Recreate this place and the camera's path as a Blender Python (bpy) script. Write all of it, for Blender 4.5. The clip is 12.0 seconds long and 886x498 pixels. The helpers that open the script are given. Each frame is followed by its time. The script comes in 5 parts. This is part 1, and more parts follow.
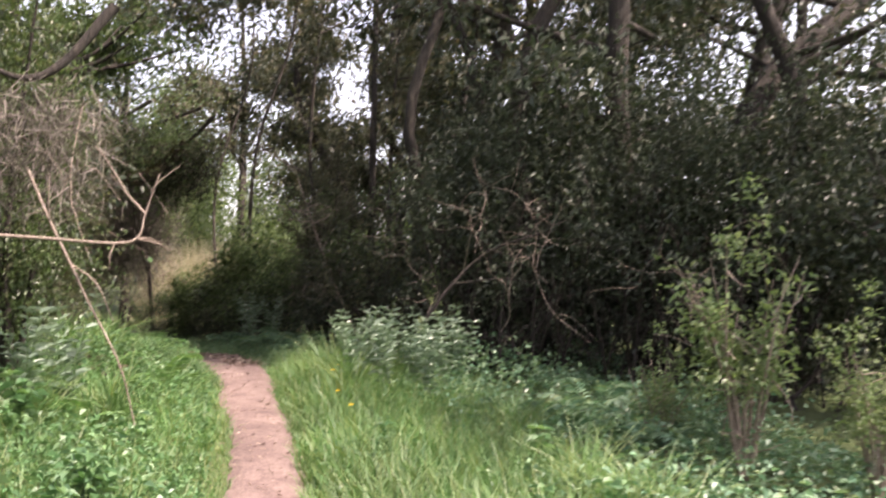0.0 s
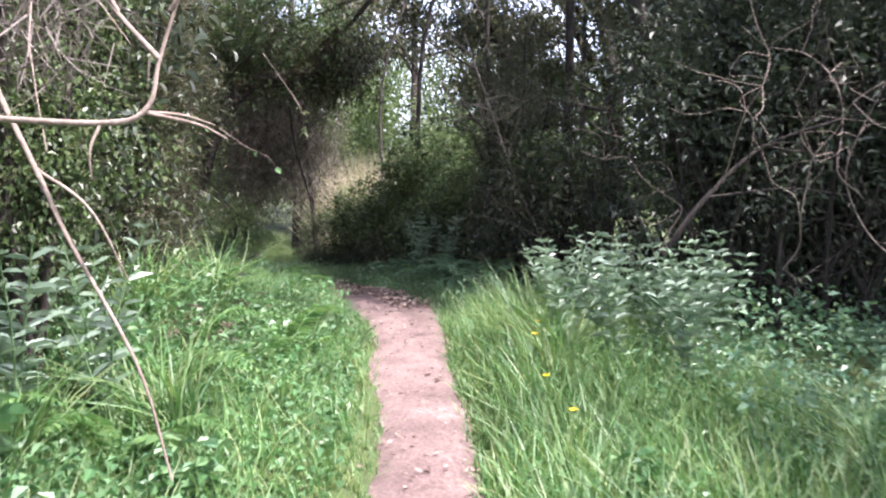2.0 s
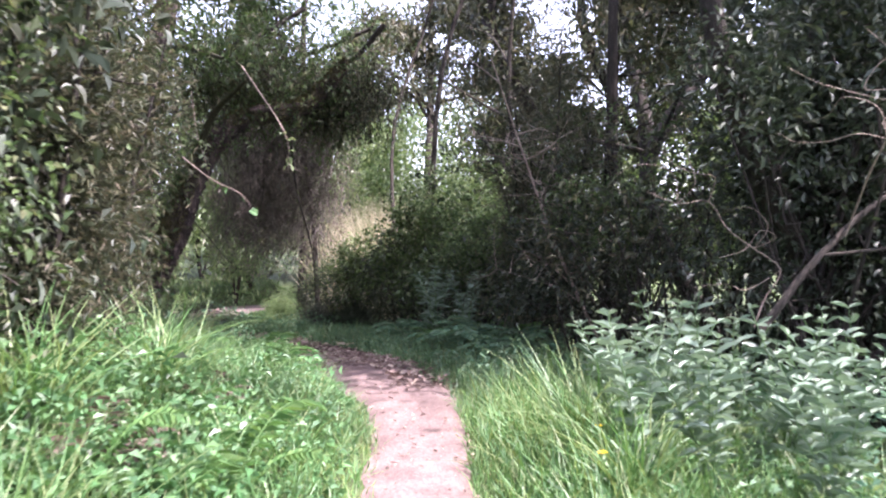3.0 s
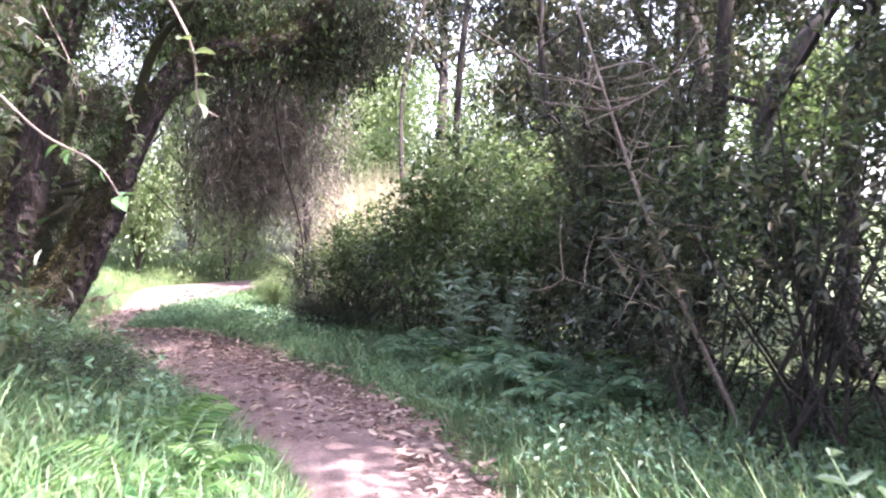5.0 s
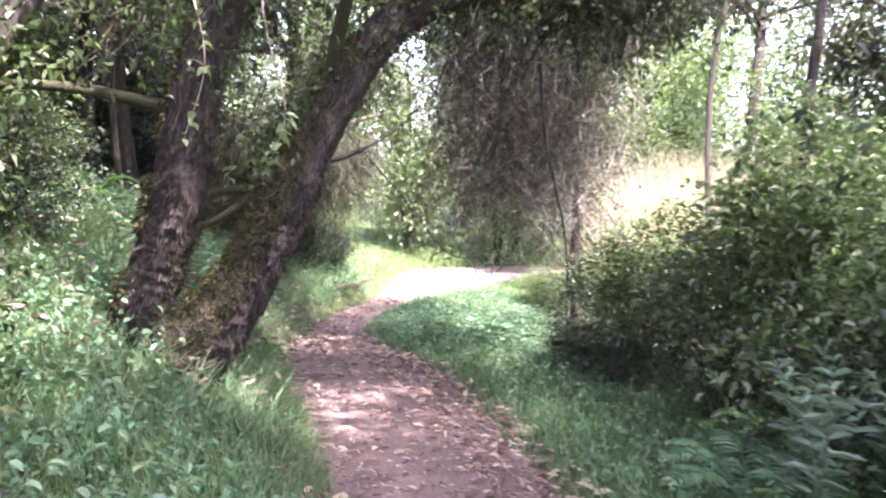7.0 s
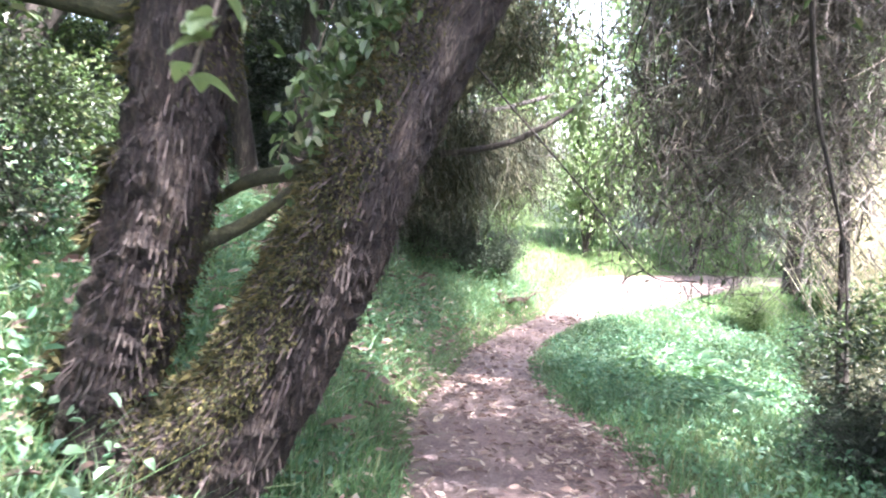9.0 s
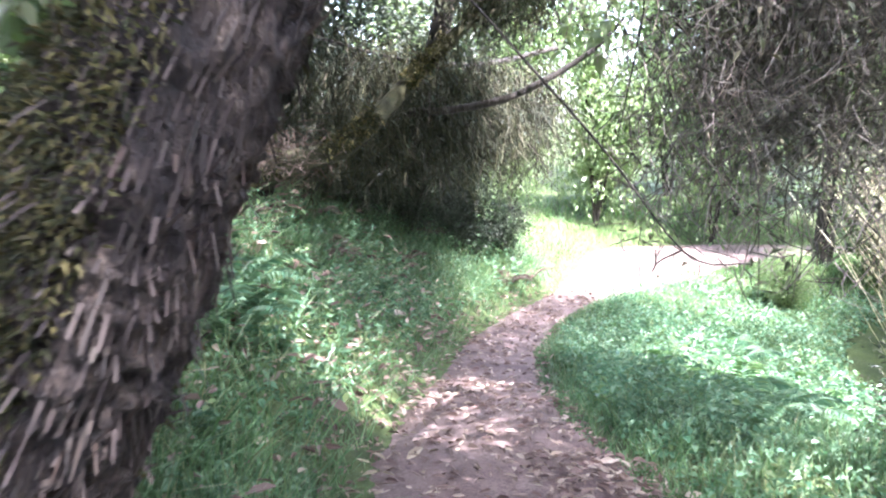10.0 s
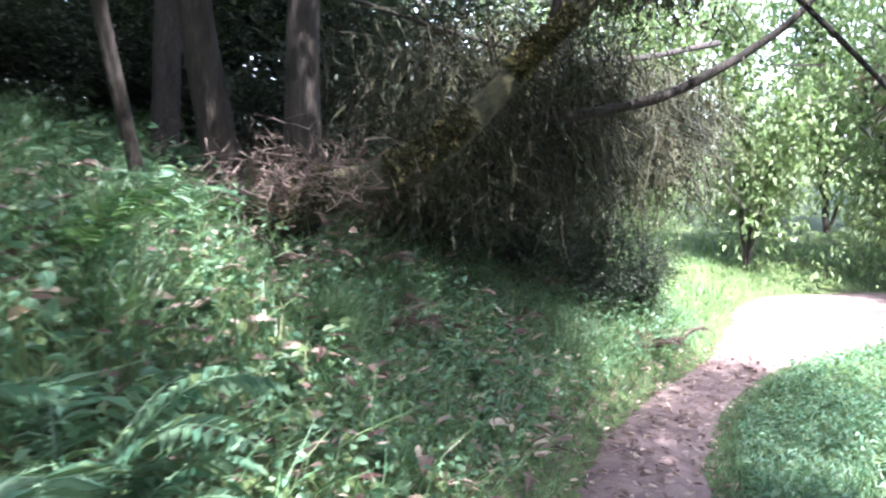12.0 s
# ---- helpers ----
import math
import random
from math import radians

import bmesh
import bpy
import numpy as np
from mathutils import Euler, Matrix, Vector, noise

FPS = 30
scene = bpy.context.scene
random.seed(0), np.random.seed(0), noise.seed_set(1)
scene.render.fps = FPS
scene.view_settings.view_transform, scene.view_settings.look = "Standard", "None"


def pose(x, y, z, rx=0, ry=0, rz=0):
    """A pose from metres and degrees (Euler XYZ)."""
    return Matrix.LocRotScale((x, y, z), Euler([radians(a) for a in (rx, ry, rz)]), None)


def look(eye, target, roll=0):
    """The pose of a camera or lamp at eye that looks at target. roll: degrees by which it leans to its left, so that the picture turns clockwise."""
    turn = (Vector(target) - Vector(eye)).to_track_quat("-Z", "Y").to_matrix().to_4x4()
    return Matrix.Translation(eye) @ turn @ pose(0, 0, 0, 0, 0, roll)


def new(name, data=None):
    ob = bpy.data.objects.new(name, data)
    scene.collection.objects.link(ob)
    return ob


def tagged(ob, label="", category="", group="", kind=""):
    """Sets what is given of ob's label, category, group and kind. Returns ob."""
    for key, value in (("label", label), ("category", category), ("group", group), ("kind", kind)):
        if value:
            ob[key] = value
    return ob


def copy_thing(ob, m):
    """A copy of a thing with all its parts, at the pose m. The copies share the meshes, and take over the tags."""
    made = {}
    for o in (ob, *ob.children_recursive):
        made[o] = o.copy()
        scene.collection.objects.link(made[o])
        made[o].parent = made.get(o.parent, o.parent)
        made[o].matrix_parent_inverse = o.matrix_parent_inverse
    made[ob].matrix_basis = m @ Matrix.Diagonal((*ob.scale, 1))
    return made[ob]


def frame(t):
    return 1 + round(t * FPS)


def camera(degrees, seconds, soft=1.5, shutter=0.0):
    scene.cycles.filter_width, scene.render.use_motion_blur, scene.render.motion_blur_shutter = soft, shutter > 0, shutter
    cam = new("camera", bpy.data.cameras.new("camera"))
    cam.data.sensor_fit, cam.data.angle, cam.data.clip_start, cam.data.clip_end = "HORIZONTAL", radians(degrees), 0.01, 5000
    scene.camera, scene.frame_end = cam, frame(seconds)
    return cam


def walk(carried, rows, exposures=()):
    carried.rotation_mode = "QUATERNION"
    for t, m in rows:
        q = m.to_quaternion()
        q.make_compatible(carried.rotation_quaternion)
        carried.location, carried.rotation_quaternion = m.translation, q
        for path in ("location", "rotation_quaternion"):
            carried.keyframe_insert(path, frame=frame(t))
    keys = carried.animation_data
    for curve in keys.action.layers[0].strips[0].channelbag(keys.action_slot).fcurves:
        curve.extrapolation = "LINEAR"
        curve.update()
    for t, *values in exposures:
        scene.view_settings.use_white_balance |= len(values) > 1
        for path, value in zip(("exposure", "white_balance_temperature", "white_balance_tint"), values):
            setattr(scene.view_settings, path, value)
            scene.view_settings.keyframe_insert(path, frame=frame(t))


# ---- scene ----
cam = camera(54.5, 12.0, soft=2.1, shutter=0.3)
METRES, EYE, TILT, LEAN, TURN = 16.0, 1.45, 2.0, 0.0, 0.0
ROWS = [
    (0.0, 0.0, 0.0, 0.0, -0.0, 0.0, 0.0),
    (0.5, -0.0024, 0.0446, -0.0023, 5.59, -3.6, -0.04),
    (1.0, -0.0093, 0.0881, -0.0051, 7.98, -4.89, -0.2),
    (1.5, -0.0189, 0.1325, -0.0068, 9.9, -6.88, 2.0),
    (2.0, -0.0298, 0.171, -0.0062, 11.69, -5.58, 1.26),
    (2.5, -0.0412, 0.2119, -0.0085, 12.93, -4.1, 0.9),
    (3.0, -0.0525, 0.2625, -0.0093, 12.58, -2.15, 0.38),
    (5.0, -0.1001, 0.4223, -0.0033, 13.04, -4.55, 0.01),
    (5.5, -0.1126, 0.4656, 0.0007, 15.6, -5.56, -0.24),
    (6.0, -0.1223, 0.5084, 0.0059, 20.54, -4.63, -2.15),
    (6.5, -0.1376, 0.5452, 0.0081, 26.01, -5.38, -3.45),
    (7.0, -0.1531, 0.5794, 0.0078, 31.99, -6.63, -1.41),
    (7.5, -0.1779, 0.614, 0.0069, 37.02, -5.59, -1.38),
    (9.5, -0.2682, 0.7431, -0.0059, 44.41, -7.95, -0.92),
    (10.0, -0.2963, 0.7782, -0.0096, 44.16, -9.18, -0.19),
    (10.5, -0.3239, 0.8057, -0.0123, 42.24, -9.82, 1.28),
    (11.0, -0.3457, 0.8292, -0.0151, 45.91, -9.07, 1.62),
    (11.5, -0.3747, 0.8557, -0.0179, 54.47, -6.67, 1.45),
    (12.0, -0.4032, 0.8842, -0.0221, 51.83, -6.88, 0.42),
]
EXPOSURES = [(0.0, 1.25, 7200, 27), (1.5, 1.5, 6200, 25), (3.0, 1.95, 6050, 33), (5.0, 2.85, 6050, 36), (6.5, 3.05, 6100, 33), (7.5, 3.1, 6150, 33), (9.5, 3.45, 5750, 19), (10.5, 3.35, 5700, 24), (11.5, 2.95, 5650, 21), (12.0, 2.9, 5650, 20)]
walk(cam, [(t, pose(0, 0, EYE, TILT, LEAN, TURN) @ pose(METRES * x, METRES * y, METRES * z, 90 + pitch, roll, yaw)) for t, x, y, z, yaw, pitch, roll in ROWS], EXPOSURES)

# ---- light ----
SUN_EL, SUN_AZ = 58.0, 108.0  # degrees above the horizon; clockwise from +y
world = bpy.data.worlds.new("sky")
scene.world = world
world.use_nodes = True
sky = world.node_tree.nodes.new("ShaderNodeTexSky")
sky.sky_type, sky.sun_disc = "NISHITA", False
sky.sun_elevation, sky.sun_rotation = radians(SUN_EL), radians(SUN_AZ)
sky.air_density, sky.dust_density = 1.0, 3.0
background = world.node_tree.nodes["Background"]
background.inputs["Strength"].default_value = 0.15
haze = world.node_tree.nodes.new("ShaderNodeHueSaturation")  # thin bright cloud takes the blue out of the sky
haze.inputs["Saturation"].default_value, haze.inputs["Value"].default_value = 0.6, 1.5
world.node_tree.links.new(sky.outputs[0], haze.inputs["Color"])
world.node_tree.links.new(haze.outputs[0], background.inputs["Color"])
sun_data = bpy.data.lights.new("sun", "SUN")
sun_data.energy, sun_data.angle, sun_data.color = 5.0, radians(0.6), (1.0, 0.95, 0.86)
sun_ob = new("sun", sun_data)
sun_dir = Vector((math.sin(radians(SUN_AZ)) * math.cos(radians(SUN_EL)), math.cos(radians(SUN_AZ)) * math.cos(radians(SUN_EL)), math.sin(radians(SUN_EL))))
sun_ob.matrix_world = look(sun_dir * 60, (0, 0, 0))

# ---- materials ----
rng = np.random.default_rng(7)


def node(nt, kind, **values):
    n = nt.nodes.new(kind)
    for key, value in values.items():
        n.inputs[key].default_value = value
    return n


def ramp(nt, source, stops):
    r = nt.nodes.new("ShaderNodeValToRGB")
    el = r.color_ramp.elements
    while len(el) < len(stops):
        el.new(0.5)
    for e, (at, c) in zip(el, stops):
        e.position, e.color = at, (*c, 1)
    nt.links.new(source, r.inputs["Fac"])
    return r.outputs["Color"]


def leafy(name, colours, rough=0.5, through_light=0.3, tint=(1.15, 1.2, 0.75)):
    """Leaves: each leaf takes its own colour; part of the light passes through it."""
    m = bpy.data.materials.new(name)
    m.use_nodes = True
    nt = m.node_tree
    b, out = nt.nodes["Principled BSDF"], nt.nodes["Material Output"]
    geo = nt.nodes.new("ShaderNodeNewGeometry")
    steps = [(i / max(1, len(colours) - 1), c) for i, c in enumerate(colours)]
    col = ramp(nt, geo.outputs["Random Per Island"], steps)
    tc = nt.nodes.new("ShaderNodeTexCoord")
    n = node(nt, "ShaderNodeTexNoise", Scale=1.6, Detail=3.0)
    nt.links.new(tc.outputs["Object"], n.inputs["Vector"])
    hsv = node(nt, "ShaderNodeHueSaturation")
    mr = node(nt, "ShaderNodeMapRange")
    mr.inputs["From Min"].default_value, mr.inputs["From Max"].default_value = 0.3, 0.7
    mr.inputs["To Min"].default_value, mr.inputs["To Max"].default_value = 0.7, 1.3
    nt.links.new(n.outputs["Fac"], mr.inputs["Value"])
    nt.links.new(mr.outputs["Result"], hsv.inputs["Value"])
    nt.links.new(col, hsv.inputs["Color"])
    nt.links.new(hsv.outputs["Color"], b.inputs["Base Color"])
    b.inputs["Roughness"].default_value = rough
    if through_light > 0:
        tr = nt.nodes.new("ShaderNodeBsdfTranslucent")
        mul = nt.nodes.new("ShaderNodeMix")
        mul.data_type, mul.blend_type = "RGBA", "MULTIPLY"
        mul.inputs["Factor"].default_value = 1.0
        mul.inputs[7].default_value = (*tint, 1)
        nt.links.new(hsv.outputs["Color"], mul.inputs[6])
        nt.links.new(mul.outputs[2], tr.inputs["Color"])
        mix = nt.nodes.new("ShaderNodeMixShader")
        mix.inputs["Fac"].default_value = through_light
        nt.links.new(b.outputs[0], mix.inputs[1])
        nt.links.new(tr.outputs[0], mix.inputs[2])
        nt.links.new(mix.outputs[0], out.inputs["Surface"])
    return m


def rough_surface(name, stops, scale=4.0, fine=60.0, rough=0.9, bump=0.5, depth=0.02, stretch=(1, 1, 1), metres=True):
    """Soil, bark, rock: two scales of noise for the colour and for the relief."""
    m = bpy.data.materials.new(name)
    m.use_nodes = True
    nt = m.node_tree
    b = nt.nodes["Principled BSDF"]
    tc = nt.nodes.new("ShaderNodeTexCoord")
    mp = nt.nodes.new("ShaderNodeMapping")
    mp.inputs["Scale"].default_value = stretch
    nt.links.new(tc.outputs["Object"], mp.inputs["Vector"])
    n1 = node(nt, "ShaderNodeTexNoise", Scale=scale, Detail=6.0, Roughness=0.65)
    n2 = node(nt, "ShaderNodeTexNoise", Scale=fine, Detail=4.0, Roughness=0.7)
    for n in (n1, n2):
        nt.links.new(mp.outputs[0], n.inputs["Vector"])
    add = nt.nodes.new("ShaderNodeMath")
    add.operation = "ADD"
    half = nt.nodes.new("ShaderNodeMath")
    half.operation = "MULTIPLY"
    half.inputs[1].default_value = 0.5
    nt.links.new(n1.outputs["Fac"], add.inputs[0])
    nt.links.new(n2.outputs["Fac"], add.inputs[1])
    nt.links.new(add.outputs[0], half.inputs[0])
    nt.links.new(ramp(nt, half.outputs[0], stops), b.inputs["Base Color"])
    b.inputs["Roughness"].default_value = rough
    bp = nt.nodes.new("ShaderNodeBump")
    bp.inputs["Strength"].default_value, bp.inputs["Distance"].default_value = bump, depth
    nt.links.new(half.outputs[0], bp.inputs["Height"])
    nt.links.new(bp.outputs[0], b.inputs["Normal"])
    return m


SOIL = rough_surface("trodden_soil", [(0.33, (0.055, 0.036, 0.032)), (0.46, (0.125, 0.085, 0.076)), (0.56, (0.19, 0.137, 0.122)), (0.72, (0.34, 0.27, 0.24))], 2.6, 55, 0.95, 0.6, 0.02)
TURF = rough_surface("mossy_turf", [(0.3, (0.02, 0.028, 0.01)), (0.5, (0.05, 0.075, 0.02)), (0.65, (0.09, 0.12, 0.035)), (0.78, (0.14, 0.12, 0.07))], 1.5, 30, 0.95, 0.8, 0.04)
BARK = rough_surface("dark_bark", [(0.36, (0.012, 0.01, 0.008)), (0.54, (0.035, 0.028, 0.022)), (0.72, (0.09, 0.072, 0.055))], 5, 40, 0.9, 1.0, 0.03, (1, 1, 0.25))
RED_BARK = rough_surface("reddish_flaking_bark", [(0.32, (0.008, 0.006, 0.006)), (0.47, (0.024, 0.016, 0.014)), (0.57, (0.07, 0.049, 0.038)), (0.7, (0.3, 0.245, 0.195))], 7, 38, 0.85, 1.0, 0.08, (1.8, 1.8, 0.35))
MOSS = rough_surface("moss_on_bark", [(0.35, (0.014, 0.016, 0.008)), (0.5, (0.045, 0.045, 0.02)), (0.64, (0.075, 0.068, 0.028)), (0.8, (0.11, 0.095, 0.05))], 7, 70, 1.0, 1.0, 0.03)
DEADWOOD = rough_surface("pale_dead_wood", [(0.3, (0.08, 0.058, 0.045)), (0.5, (0.2, 0.155, 0.125)), (0.7, (0.38, 0.32, 0.27))], 8, 60, 0.8, 0.5, 0.01)
LITTER = leafy("dry_leaf_litter", [(0.10, 0.062, 0.05), (0.17, 0.115, 0.095), (0.26, 0.19, 0.16), (0.45, 0.37, 0.29), (0.13, 0.08, 0.068), (0.2, 0.14, 0.12)], 0.7, 0.1, (1.1, 1.0, 0.85))
GRASS = leafy("meadow_grass", [(0.06, 0.14, 0.045), (0.09, 0.2, 0.065), (0.14, 0.25, 0.09), (0.22, 0.27, 0.12), (0.08, 0.19, 0.085)], 0.45, 0.4)
SHADE_GRASS = leafy("shade_grass", [(0.056, 0.126, 0.056), (0.091, 0.189, 0.084), (0.154, 0.252, 0.112), (0.098, 0.182, 0.098), (0.224, 0.238, 0.126)], 0.45, 0.35)
DRY_GRASS = leafy("meadow_grass", [(0.07, 0.14, 0.035), (0.11, 0.2, 0.05), (0.17, 0.26, 0.075), (0.26, 0.29, 0.11), (0.1, 0.19, 0.07)], 0.45, 0.4)
HERB = leafy("soft_herb_leaves", [(0.06, 0.15, 0.055), (0.095, 0.21, 0.085), (0.14, 0.25, 0.11), (0.08, 0.17, 0.085)], 0.45, 0.35)
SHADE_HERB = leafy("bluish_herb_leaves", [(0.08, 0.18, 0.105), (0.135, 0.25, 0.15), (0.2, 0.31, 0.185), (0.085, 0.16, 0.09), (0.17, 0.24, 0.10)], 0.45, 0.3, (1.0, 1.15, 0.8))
SILVER = leafy("silvery_nettle_leaves", [(0.16, 0.23, 0.16), (0.26, 0.34, 0.26), (0.12, 0.19, 0.12), (0.2, 0.27, 0.19)], 0.35, 0.25, (1.0, 1.1, 0.85))
FERN = leafy("fern_green", [(0.062, 0.150, 0.050), (0.100, 0.200, 0.062), (0.150, 0.250, 0.088)], 0.5, 0.35)
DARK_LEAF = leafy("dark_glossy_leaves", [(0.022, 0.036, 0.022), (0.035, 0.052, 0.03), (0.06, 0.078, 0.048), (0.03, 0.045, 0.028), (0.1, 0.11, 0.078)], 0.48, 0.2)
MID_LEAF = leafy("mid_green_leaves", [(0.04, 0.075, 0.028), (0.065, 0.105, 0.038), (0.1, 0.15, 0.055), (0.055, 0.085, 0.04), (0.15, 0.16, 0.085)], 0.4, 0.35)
# light green leaves; on thickets and hedge tops the paleness stands in for sun
LIGHT_LEAF = leafy("pale_sunlit_leaves", [(0.11, 0.175, 0.07), (0.165, 0.235, 0.11), (0.24, 0.3, 0.16), (0.12, 0.19, 0.075)], 0.4, 0.42)
OLIVE_LEAF = leafy("olive_needles", [(0.035, 0.046, 0.028), (0.06, 0.072, 0.04), (0.1, 0.105, 0.06), (0.13, 0.11, 0.075)], 0.5, 0.25)
LICHEN = leafy("grey_brown_hanging_lichen", [(0.08, 0.07, 0.06), (0.15, 0.13, 0.115), (0.25, 0.22, 0.195), (0.05, 0.04, 0.034), (0.12, 0.115, 0.08)], 0.9, 0.2, (1.0, 1.0, 0.95))
FROND_DEAD = leafy("withered_fronds", [(0.08, 0.058, 0.045), (0.14, 0.1, 0.08), (0.2, 0.155, 0.13)], 0.8, 0.2, (1.1, 1.0, 0.8))
PETAL = leafy("yellow_petals", [(0.75, 0.55, 0.02), (0.85, 0.65, 0.03)], 0.5, 0.2)
BLAZE = rough_surface("worn_yellow_paint", [(0.3, (0.5, 0.4, 0.08)), (0.55, (0.75, 0.62, 0.16)), (0.7, (0.8, 0.75, 0.5))], 20, 120, 0.7, 0.4, 0.005)
STRAW = leafy("pale_dry_grass", [(0.42, 0.37, 0.25), (0.55, 0.49, 0.36), (0.36, 0.36, 0.2), (0.62, 0.56, 0.44)], 0.8, 0.35, (1.0, 0.98, 0.85))
FLAKES = leafy("flaking_bark", [(0.012, 0.009, 0.008), (0.035, 0.024, 0.02), (0.08, 0.06, 0.054), (0.02, 0.014, 0.011), (0.085, 0.068, 0.058), (0.05, 0.03, 0.022)], 0.85, 0.0)


# ---- mesh tools ----
def mesh_of(name, chunks, material, smooth=False):
    """One mesh from chunks of (vertices n x 3, faces m x k)."""
    me = bpy.data.meshes.new(name)
    vs, loops, starts, at, base = [], [], [], 0, 0
    for v, f in chunks:
        v, f = np.asarray(v, float), np.asarray(f, int)
        if not len(f):
            continue
        vs.append(v)
        loops.append((f + base).ravel())
        starts.append(at + np.arange(len(f)) * f.shape[1])
        at += f.size
        base += len(v)
    vs, loops, starts = np.concatenate(vs), np.concatenate(loops), np.concatenate(starts)
    me.vertices.add(len(vs))
    me.vertices.foreach_set("co", vs.ravel())
    me.loops.add(len(loops))
    me.loops.foreach_set("vertex_index", loops)
    me.polygons.add(len(starts))
    me.polygons.foreach_set("loop_start", starts)
    me.update(calc_edges=True)
    me.polygons.foreach_set("use_smooth", np.full(len(starts), smooth))
    me.materials.append(material)
    return me


def part(name, chunks, material, parent, label="", smooth=False, kind=""):
    ob = new(name, mesh_of(name, chunks, material, smooth))
    ob.parent = parent
    return tagged(ob, label=label, kind=kind)


def thing(name, at, label, category, group=""):
    ob = new(name)
    ob.empty_display_size = 0.1
    ob.matrix_world = pose(*at)
    return tagged(ob, label=label, category=category, group=group)


def unit(v):
    return v / np.maximum(np.linalg.norm(v, axis=-1, keepdims=True), 1e-9)


def smooth_line(points, n):
    """n points along a soft curve through the given ones (Catmull-Rom)."""
    p = np.asarray(points, float)
    p = np.vstack([2 * p[0] - p[1], p, 2 * p[-1] - p[-2]])
    u = np.linspace(0, len(p) - 3 - 1e-6, n)
    i = u.astype(int)
    t = (u - i)[:, None]
    a, b, c, d = p[i], p[i + 1], p[i + 2], p[i + 3]
    return 0.5 * (2 * b + (c - a) * t + (2 * a - 5 * b + 4 * c - d) * t ** 2 + (3 * b - a - 3 * c + d) * t ** 3)


def tube(points, radii, sides=8, lumps=0.0, seg=None):
    """A tapered, slightly lumpy tube along the points."""
    seg = seg or max(2, len(points) * 3)
    p = smooth_line(points, seg) if len(points) > 2 or lumps else np.asarray(points, float)
    k = len(p)
    r = np.interp(np.linspace(0, 1, k), np.linspace(0, 1, len(radii)), radii)
    t = unit(np.gradient(p, axis=0))
    ref = np.where(np.abs(t[:, 2:3]) > 0.9, [[1.0, 0, 0]], [[0, 0, 1.0]])
    a = unit(np.cross(t, ref))
    for j in range(1, k):
        a[j] = a[j - 1] - t[j] * (a[j - 1] @ t[j])
        a[j] /= np.linalg.norm(a[j]) + 1e-9
    b = np.cross(t, a)
    ang = np.linspace(0, 2 * np.pi, sides, endpoint=False)
    rr = r[:, None] * (1 + lumps * rng.uniform(-1, 1, (k, sides)) + lumps * np.sin(ang * 3 + rng.uniform(0, 6)))
    v = p[:, None] + rr[..., None] * (np.cos(ang)[None, :, None] * a[:, None] + np.sin(ang)[None, :, None] * b[:, None])
    i, j = np.meshgrid(np.arange(k - 1), np.arange(sides), indexing="ij")
    j2 = (j + 1) % sides
    f = np.stack([i * sides + j, i * sides + j2, (i + 1) * sides + j2, (i + 1) * sides + j], -1).reshape(-1, 4)
    return v.reshape(-1, 3), f


def ridged(points, radii, sides, seg, around=13, rings=26, depth=0.16):
    """A trunk with furrowed bark: long ridges and knots that wander along it. Returns the chunk and the outward normals."""
    p = smooth_line(points, seg)
    v, f = tube(points, radii, sides, 0.0, seg)
    v = v.reshape(seg, sides, 3)
    grid = rng.uniform(0, 1, (rings, around))
    grid = np.hstack([grid, grid[:, :1]])
    fine = rng.uniform(0, 1, (rings * 4, around * 3))
    fine = np.hstack([fine, fine[:, :1]])

    def sample(g):
        a, s0 = np.linspace(0, g.shape[1] - 1, sides, endpoint=False), np.linspace(0, g.shape[0] - 1.001, seg)
        i, j = s0.astype(int), a.astype(int)
        ti, tj = (s0 - i)[:, None], (a - j)[None]
        top, low = g[i][:, j] * (1 - tj) + g[i][:, j + 1] * tj, g[i + 1][:, j] * (1 - tj) + g[i + 1][:, j + 1] * tj
        return top * (1 - ti) + low * ti

    bump = depth * (0.75 * (1 - np.abs(2 * sample(grid) - 1)) + 0.45 * (1 - np.abs(2 * sample(fine) - 1)) - 0.6)
    c = p[:, None]
    v = c + (v - c) * (1 + bump[..., None])
    return (v.reshape(-1, 3), f), unit((v - c).reshape(-1, 3))


def caps(chunk, sides):
    """Ends for a tube."""
    v, f = chunk
    n = len(v)
    return [(v, f), (v[:sides], [list(range(sides))[::-1]]), (v[n - sides:], [list(range(sides))])]


